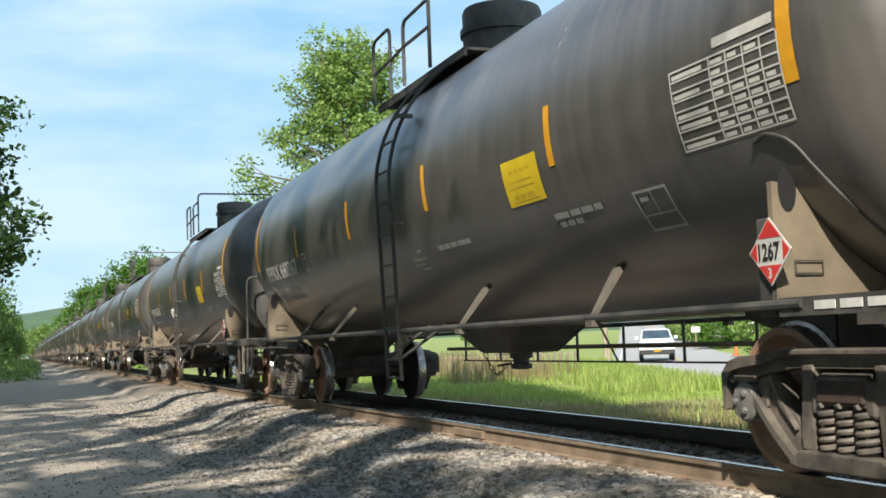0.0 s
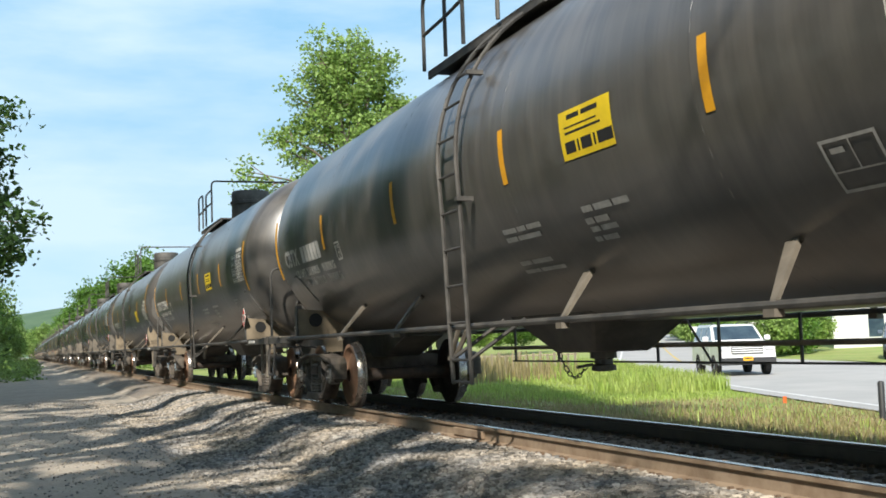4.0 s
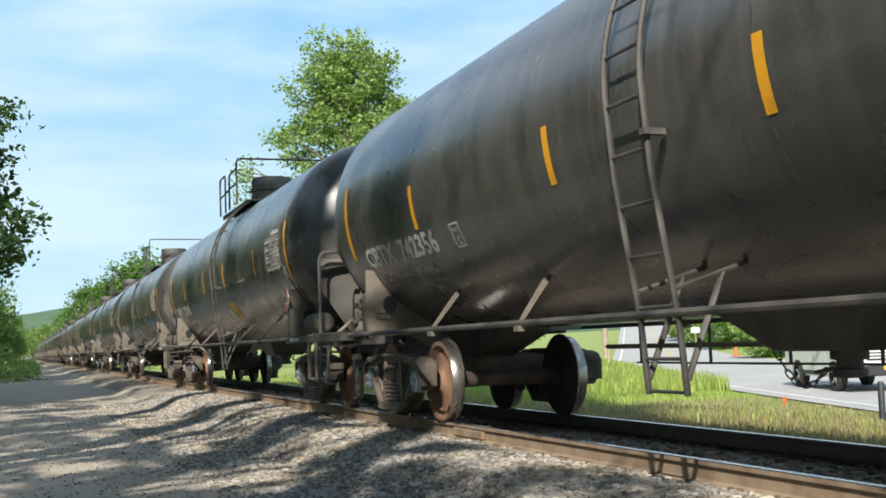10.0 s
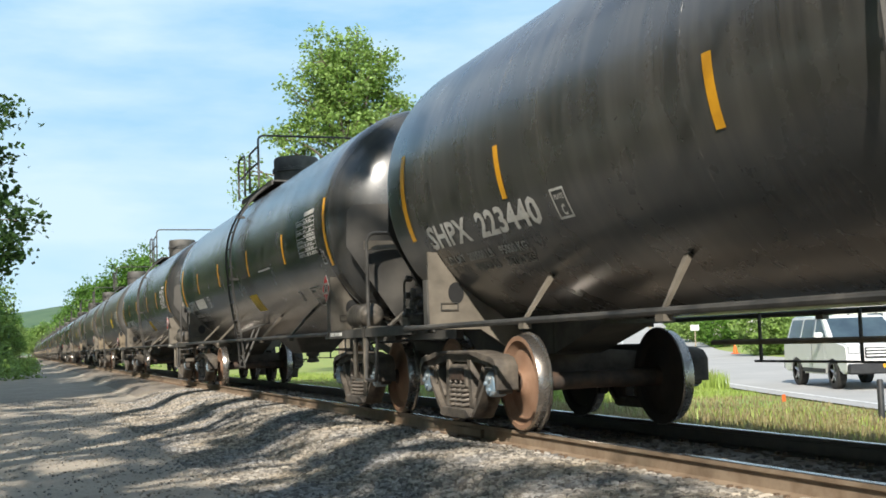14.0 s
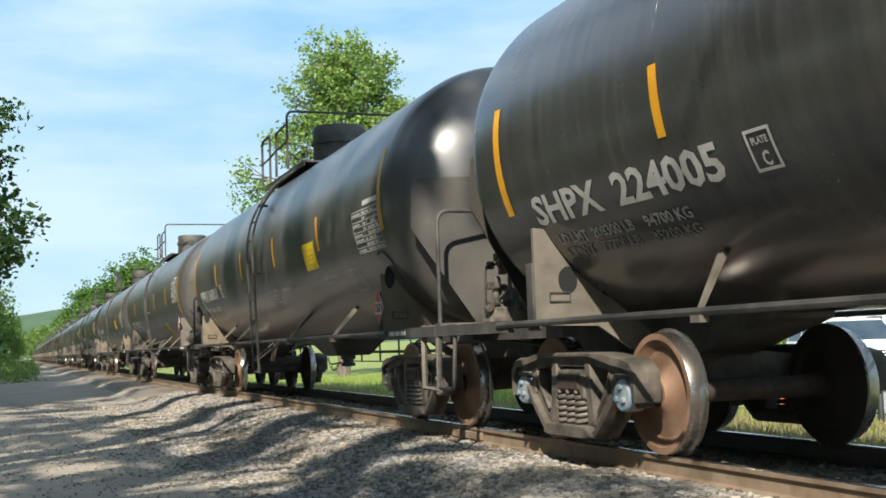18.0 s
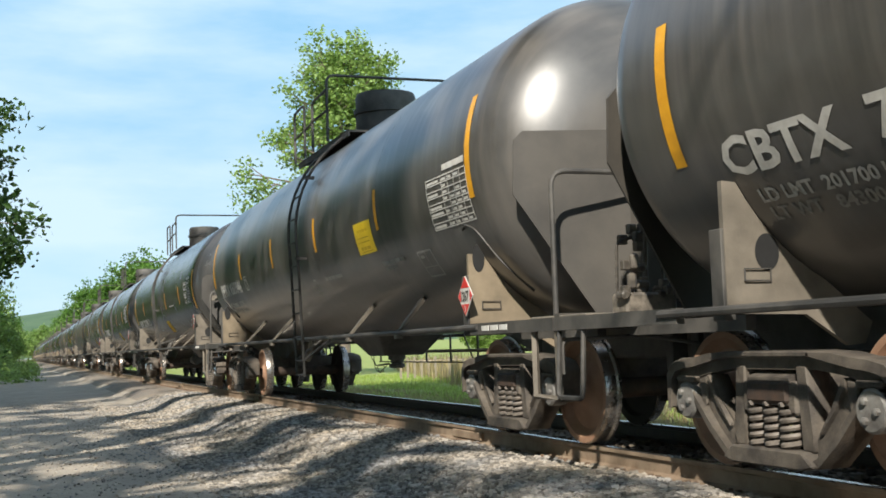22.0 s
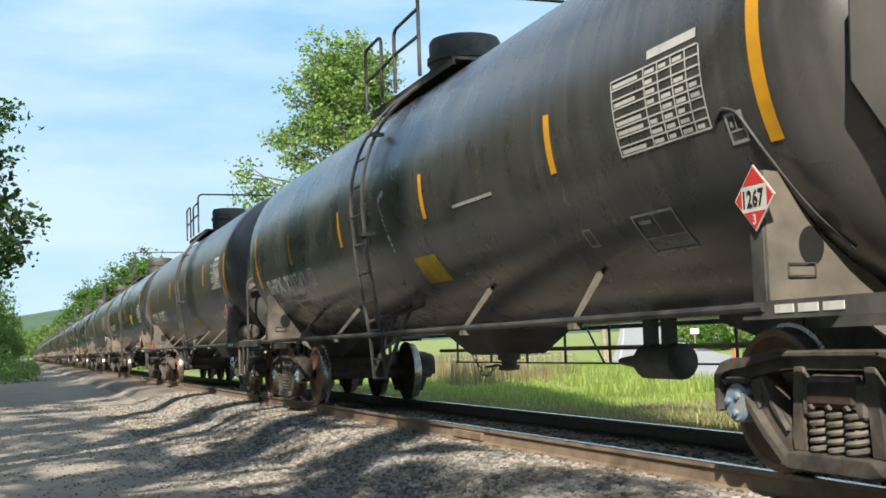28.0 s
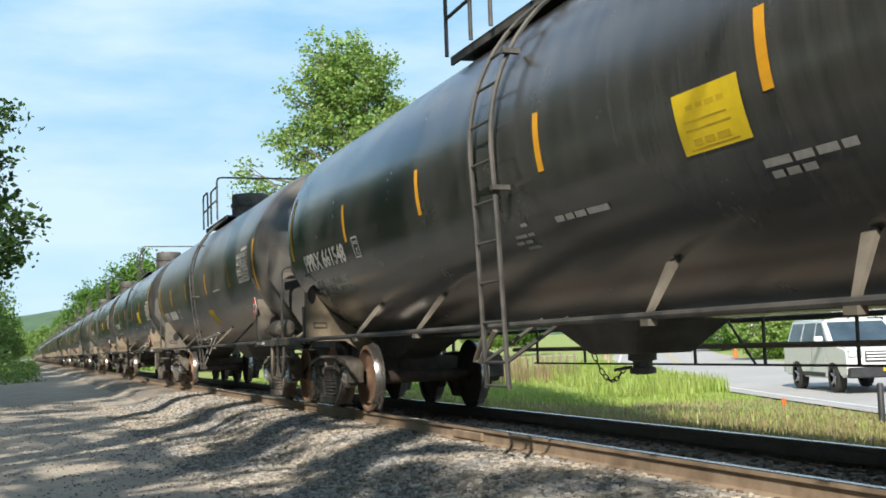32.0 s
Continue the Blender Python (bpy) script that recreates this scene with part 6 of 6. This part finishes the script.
        part("headlamp", made(box, s * 0.73 - 0.16, s * 0.73 + 0.16, -2.30, -2.18, 0.82, 1.00, bevel=0.02), M["lamp"], car, "clear headlamp")
        part("fog_lamp", made(box, s * 0.7 - 0.07, s * 0.7 + 0.07, -2.335, -2.25, 0.47, 0.55, bevel=0.01), M["lamp"], car)
        part("roof_rail", tubes(0.018, bend([(s * 0.66, -0.1, 1.70), (s * 0.66, 0.0, 1.79), (s * 0.66, 1.7, 1.80), (s * 0.66, 1.85, 1.74)], 0.08), n=6), M["black_plastic"], car)
        part("door_seam", made(box, s * 0.931 - 0.002, s * 0.931 + 0.002, 0.075, 0.085, 0.42, 1.13), M["black_plastic"], body)
        part("sill_trim", made(box, s * 0.935 - 0.006, s * 0.935 + 0.006, -0.82, 0.80, 0.36, 0.46), M["black_plastic"], body)
        for y in (-1.32, 1.30):
            bm = bmesh.new()
            lathe(bm, [(-0.11, 0.22), (-0.11, 0.32), (-0.09, 0.355), (0.09, 0.355), (0.11, 0.32), (0.11, 0.22)], 28, "x", caps=False)
            w = part("wheel", bm, M["rubber"], car, "black tyre on alloy rim", smooth=True, m=pose(s * 0.83, y, 0.355))
            bm = bmesh.new()
            lathe(bm, [(-0.03, 0.225), (-0.03, 0.05), (-0.06, 0.04), (-0.06, 0.0)], 24, "x", caps=False)
            for i in range(5):
                ang = 2 * math.pi * i / 5
                tube(bm, [(-0.06, 0.04 * math.cos(ang), 0.04 * math.sin(ang)), (-0.075, 0.215 * math.cos(ang), 0.215 * math.sin(ang))], 0.026, 5)
            part("rim", bm, M["chrome"], w, m=pose(0, 0, 0, 0, 0, 180 if s > 0 else 0))
            CAR_WHEELS.append((w, s * 0.83, y))
    part("bumper", made(box, -0.92, 0.92, -2.36, -2.16, 0.36, 0.60, bevel=0.03), M["black_plastic"], car, "black front bumper")
    part("grille", made(box, -0.52, 0.52, -2.325, -2.26, 0.72, 0.96, bevel=0.01), M["black_plastic"], car)
    for z in (0.77, 0.84, 0.91):
        part("grille_bar", made(box, -0.51, 0.51, -2.34, -2.32, z - 0.012, z + 0.02), M["carwhite"], car)
    part("number_plate", made(box, -0.16, 0.16, -2.375, -2.362, 0.50, 0.64), M["amber"], car, "orange number plate")
    part("plate_print", made(box, -0.11, 0.11, -2.379, -2.376, 0.55, 0.59), M["inkdark"], car)
    part("rear_bumper", made(box, -0.92, 0.92, 2.2, 2.36, 0.4, 0.64, bevel=0.03), M["black_plastic"], car)
    return car


CAR_WHEELS = []
road_car = suv()

# a parked car farther along the road's edge
M["carblue"] = material("blue_grey_car_paint", (0.10, 0.13, 0.17), (0.08, 0.10, 0.14), rough=0.3, scale=2.0, bump=0, coat=0.6)
parked = copy_thing(road_car, pose(37.6, 42.0, road_z(42) + 0.03, 0, 0, -40))
parked.name = "car"
tagged(parked, "blue-grey estate car parked beyond the road", "car")
for o in parked.children:
    if o.data and o.data.materials[0] == M["carwhite"]:
        o.data = o.data.copy()
        o.data.materials[0] = M["carblue"]


def house(x, y, turn, w, d, h, wall, label, windows, gable=1.6):
    ob = tagged(new("house"), label, "house")
    ob.matrix_basis = pose(x, y, road_z(y), 0, 0, turn)
    part("wall", made(box, -w / 2, w / 2, -d / 2, d / 2, -0.3, h), wall, ob)
    bm = bmesh.new()
    prism(bm, [(-d / 2 - 0.4, h - 0.02), (0, h + gable), (d / 2 + 0.4, h - 0.02), (d / 2 + 0.4, h + 0.12), (0, h + gable + 0.18), (-d / 2 - 0.4, h + 0.12)], "x", -w / 2 - 0.4, w / 2 + 0.4)
    part("roof", bm, M["roof"], ob)
    bm = bmesh.new()
    prism(bm, [(-d / 2, h - 0.01), (0, h + gable - 0.02), (d / 2, h - 0.01)], "x", -w / 2, w / 2)
    part("gable", bm, wall, ob)
    for u, z in windows:
        f = part("window", made(box, u - 0.55, u + 0.55, -d / 2 - 0.05, -d / 2 + 0.02, z - 0.75, z + 0.75), M["siding"], ob)
        part("pane", made(box, u - 0.45, u + 0.45, -d / 2 - 0.065, -d / 2 - 0.04, z - 0.65, z + 0.65), M["carglass"], f)
    return ob


house(80.0, 120.0, -32, 12, 8, 5.2, M["siding"], "white clapboard house beyond the road", [(-4, 1.6), (-1.3, 1.6), (1.6, 1.6), (4.2, 1.6), (-4, 4.0), (0, 4.0), (4, 4.0)], 2.6)
house(53.0, 57.0, -42, 11, 7, 4.6, M["siding"], "white house behind the roadside lawn", [(-3, 1.5), (0, 1.5), (3, 1.5)], 2.2)


def bush(x, y, r, h, seed, mat, label):
    rng = np.random.default_rng(seed)
    n = int(60 * r * r) + 30
    c = rng.normal(0, 1, (n, 3))
    c /= np.linalg.norm(c, axis=1)[:, None]
    c *= (rng.uniform(0.45, 1.0, n) ** 0.5)[:, None] * np.array([r, r, h / 2])
    c[:, 2] += h / 2
    b = tagged(new("bush", leaves_mesh("bush", c, 30, 0.16, 0.16, mat, rng, 0.1)), label, "bush", group="roadside bushes")
    b.matrix_basis = pose(x, y, road_z(y) + 0.05)
    return b


for i, (x, y, r, h) in enumerate(((37.6, 52.5, 1.7, 2.9), (39.9, 53.5, 1.7, 2.7), (42.6, 56.0, 1.8, 3.0), (51, 76.0, 2.2, 2.8), (54.0, 84.0, 2.4, 3.0), (47.5, 72, 1.6, 2.4), (58, 92, 2.6, 3.4), (42.0, 96.0, 3.0, 3.6), (37.5, 92.0, 2.6, 3.2), (62, 98, 3, 4))):
    bush(x, y, r, h, 80 + i, M["leaf_mid"] if i % 2 else M["leaf_light"], "rounded green garden bush near the road")

lawn = tagged(new("lawn", quads_mesh("lawn", [(road_x(y) + dx, y, road_z(y) + 0.045) for y in (30, 38, 47, 56, 67) for dx in (10.6, 30)], [(2 * i, 2 * i + 1, 2 * i + 3, 2 * i + 2) for i in range(4)], M["grass_soil"])),
              "mown green lawn beyond the road", "lawn", kind="structure")


def gate_pillar(x, y):
    p = tagged(new("gate_pillar"), "pale stone gate pillar beyond the road", "pillar", group="gate pillars")
    p.matrix_basis = pose(x, y, road_z(y), 0, 0, -25)
    part("shaft", made(box, -0.5, 0.5, -0.5, 0.5, 0, 1.7, bevel=0.03), M["stonepillar"], p)
    part("coping", made(box, -0.58, 0.58, -0.58, 0.58, 1.70, 1.88, bevel=0.04), M["stonepillar"], p)


gate_pillar(48.5, 73.0)
gate_pillar(50.5, 72.0)


def sign(x, y):
    s = tagged(new("road_sign"), "small white sign on a post beyond the road", "sign")
    s.matrix_basis = pose(x, y, road_z(y), 0, 0, -28)
    part("post", tubes(0.04, [(0, 0, 0), (0, 0, 1.7)]), M["post"], s)
    part("board", made(box, -0.3, 0.3, -0.05, -0.02, 1.3, 1.7, bevel=0.01), M["siding"], s)


sign(44.4, 70.0)


def cone(x, y):
    c = tagged(new("traffic_cone"), "orange traffic cone at the roadside", "cone")
    c.matrix_basis = pose(x, y, road_z(y) + 0.035)
    part("base", made(box, -0.2, 0.2, -0.2, 0.2, 0, 0.04, bevel=0.01), M["orange"], c)
    bm = bmesh.new()
    lathe(bm, [(0.04, 0.15), (0.7, 0.03), (0.71, 0.0)], 18, "z")
    part("body", bm, M["orange"], c, smooth=True)


cone(39.2, 57.6)


def marker(x, y, h, r, mat, label):
    p = tagged(new("marker_post"), label, "post")
    p.matrix_basis = pose(x, y, ground_height(x, y))
    bm = bmesh.new()
    lathe(bm, [(-0.3, r), (h - 0.03, r), (h, r * 0.7)], 12, "z")
    part("shaft", bm, mat, p, smooth=True)


marker(29.0, 54.5, 4.5, 0.14, M["post"], "weathered wooden utility post on the verge")
marker(24.2, 45.2, 1.1, 0.06, M["post"], "short weathered marker post on the verge")
marker(12.2, 14.2, 0.62, 0.05, M["black_plastic"], "short dark marker post by the kerb")
flag = tagged(new("survey_flag"), "small orange survey flag in the grass", "flag")
flag.matrix_basis = pose(12.4, 16.9, ground_height(12.4, 16.9), 0, 0, 20)
part("wire", tubes(0.004, [(0, 0, 0), (0, 0, 0.28)], n=5), M["rail"], flag)
part("pennant", made(box, 0.0, 0.11, -0.003, 0.003, 0.18, 0.30), M["orange"], flag)


def pale_fence():
    f = tagged(new("fence"), "low weathered paling fence at the verge's end", "fence")
    for i in range(26):
        x, y = 15.2 + i * 0.28, 47.0 - i * 0.10
        part("pale", made(box, -0.05, 0.05, -0.012, 0.012, 0.0, 0.85 + 0.06 * ((i * 7) % 3)), M["pale"], f, m=pose(x, y, ground_height(x, y), 0, 0, -15))
    part("fence_rail", tubes(0.03, [(15.1, 47.05, 0.2), (22.3, 44.5, 0.2)], n=6), M["post"], f)


pale_fence()


# ---- ties and ballast, piece by piece ----
def b_tie():
    return boxes((-1.30, 1.30, -0.115, 0.115, -0.35, -0.172), bevel=0.012)


def b_tie_plate():
    bm = boxes((-0.18, 0.18, -0.09, 0.09, -0.176, -0.160), bevel=0.004)
    for sx in (-0.115, 0.115):
        for sy in (-0.05, 0.05):
            box(bm, sx - 0.016, sx + 0.016, sy - 0.014, sy + 0.014, -0.165, -0.135)
    return bm


rt = random.Random(91)
for i in range(280):
    y = 2.0 + i * 0.508 + rt.uniform(-0.02, 0.02)
    part("tie", shared("tie", b_tie, "tie"), None, track, m=pose(TRACK_X + rt.uniform(-0.05, 0.05), y, rt.uniform(-0.012, 0.006), 0, 0, rt.uniform(-1.2, 1.2)))
    if i < 90:
        for s in (-1, 1):
            part("tie_plate", shared("tie_plate", b_tie_plate, "plate"), None, track, m=pose(TRACK_X + s * 0.754, y, 0))
for i in range(6):
    part("rail_joint", shared("rail_joint", lambda: boxes((-0.055, -0.012, -0.42, 0.42, -0.135, -0.05), bevel=0.008), "rail"), None, track, m=pose(TRACK_X - 0.754, 11.6 + i * 11.9, 0))


def stones(name, label, n, place, size, mat, seed):
    """Angular stones: jittered boxes, half sunk in the bed."""
    rng = np.random.default_rng(seed)
    cube = np.array([(x, y, z) for x in (-1, 1) for y in (-1, 1) for z in (-1, 1)], float)
    quad = np.array([(0, 1, 3, 2), (4, 6, 7, 5), (0, 4, 5, 1), (2, 3, 7, 6), (0, 2, 6, 4), (1, 5, 7, 3)])
    pts = np.array([place(rng) for _ in range(n)])
    v = cube[None] * rng.uniform(0.55, 1.0, (n, 8, 3))
    s = size * rng.uniform(0.55, 1.5, (n, 1, 1)) * 0.5
    v = v * s * np.stack([rng.uniform(0.8, 1.3, n), rng.uniform(0.7, 1.2, n), rng.uniform(0.55, 0.9, n)], 1)[:, None]
    a, b = rng.uniform(0, 6.28, n), rng.normal(0, 0.5, n)
    ca, sa, cb, sb = np.cos(a)[:, None], np.sin(a)[:, None], np.cos(b)[:, None], np.sin(b)[:, None]
    x, y, z = v[..., 0], v[..., 1], v[..., 2]
    y, z = y * cb - z * sb, y * sb + z * cb
    x, y = x * ca - y * sa, x * sa + y * ca
    v = np.stack([x, y, z], -1) + pts[:, None]
    f = (quad[None] + (np.arange(n) * 8)[:, None, None]).reshape(-1, 4)
    return tagged(new(name, quads_mesh(name, v.reshape(-1, 3).tolist(), f.tolist(), mat)), label, "ballast", kind="stuff")


def near_bank(rng):
    y = 5.5 + 26 * rng.random() ** 1.7
    x = TRACK_X - 0.85 - 2.65 * rng.random() ** 0.9
    return x, y, ground_height(x, y) + 0.008


def between(rng):
    y = 5.0 + 30 * rng.random() ** 1.6
    x = TRACK_X + rng.uniform(-0.68, 0.68)
    return x, y, -0.185 + rng.uniform(-0.01, 0.02)


def beyond(rng):
    y = 7.0 + 30 * rng.random() ** 1.5
    x = TRACK_X + 1.0 + 1.3 * rng.random()
    return x, y, ground_height(x, y) + 0.01


def on_path(rng):
    y = 7.0 + 30 * rng.random() ** 1.6
    x = 2.2 - abs(rng.normal(0, 1.5))
    return x, y, ground_height(x, y) + 0.002


stones("ballast_stones", "crushed grey and tan ballast stones on the near bank", 46000, near_bank, 0.043, M["stone"], 101)
stones("ballast_stones", "ballast stones between the rails, darkened for shade under the train", 8000, between, 0.043, M["oily"], 102)
stones("ballast_stones", "ballast stones on the far bank, darkened for shade beside the train", 4000, beyond, 0.05, M["oily"], 103)
stones("path_pebbles", "loose pebbles on the dirt path", 6000, on_path, 0.024, M["stone"], 104)


def car_y(t):
    """Where the white car stands along the road: it rolls up and stops."""
    return 23.1 + 2.43 * max(0.0, 7.2 - t) ** 1.315


def motions():
    for car, t0 in CARS:
        walk(car, [(t, pose(TRACK_X, SPEED * (t0 - t) - 5.26, 0)) for t in (0.0, 16.0, 32.0)])
    turn = math.degrees(SPEED / 0.457)
    for ws, y in WHEELSETS:
        walk(ws, [(i / 15, pose(0, y, 0.457, turn * i / 15, 0, 0)) for i in range(481)])
    times = [i / 15 for i in range(109)] + [32.0]
    rows, rolled, last = [], 0.0, None
    for t in times:
        y = car_y(t)
        x = road_x(y) + 2.38
        slope = (road_x(y + 0.1) - road_x(y - 0.1)) / 0.2
        if last:
            rolled += math.hypot(x - last[0], y - last[1])
        last = (x, y)
        rows.append((t, pose(x, y, road_z(y) + 0.03, 0, 0, -math.degrees(math.atan(slope))), rolled))
    walk(road_car, [(t, m) for t, m, _ in rows])
    for w, x, y in CAR_WHEELS:
        walk(w, [(t, pose(x, y, 0.355, math.degrees(r / 0.355), 0, 0)) for t, _, r in rows])


motions()
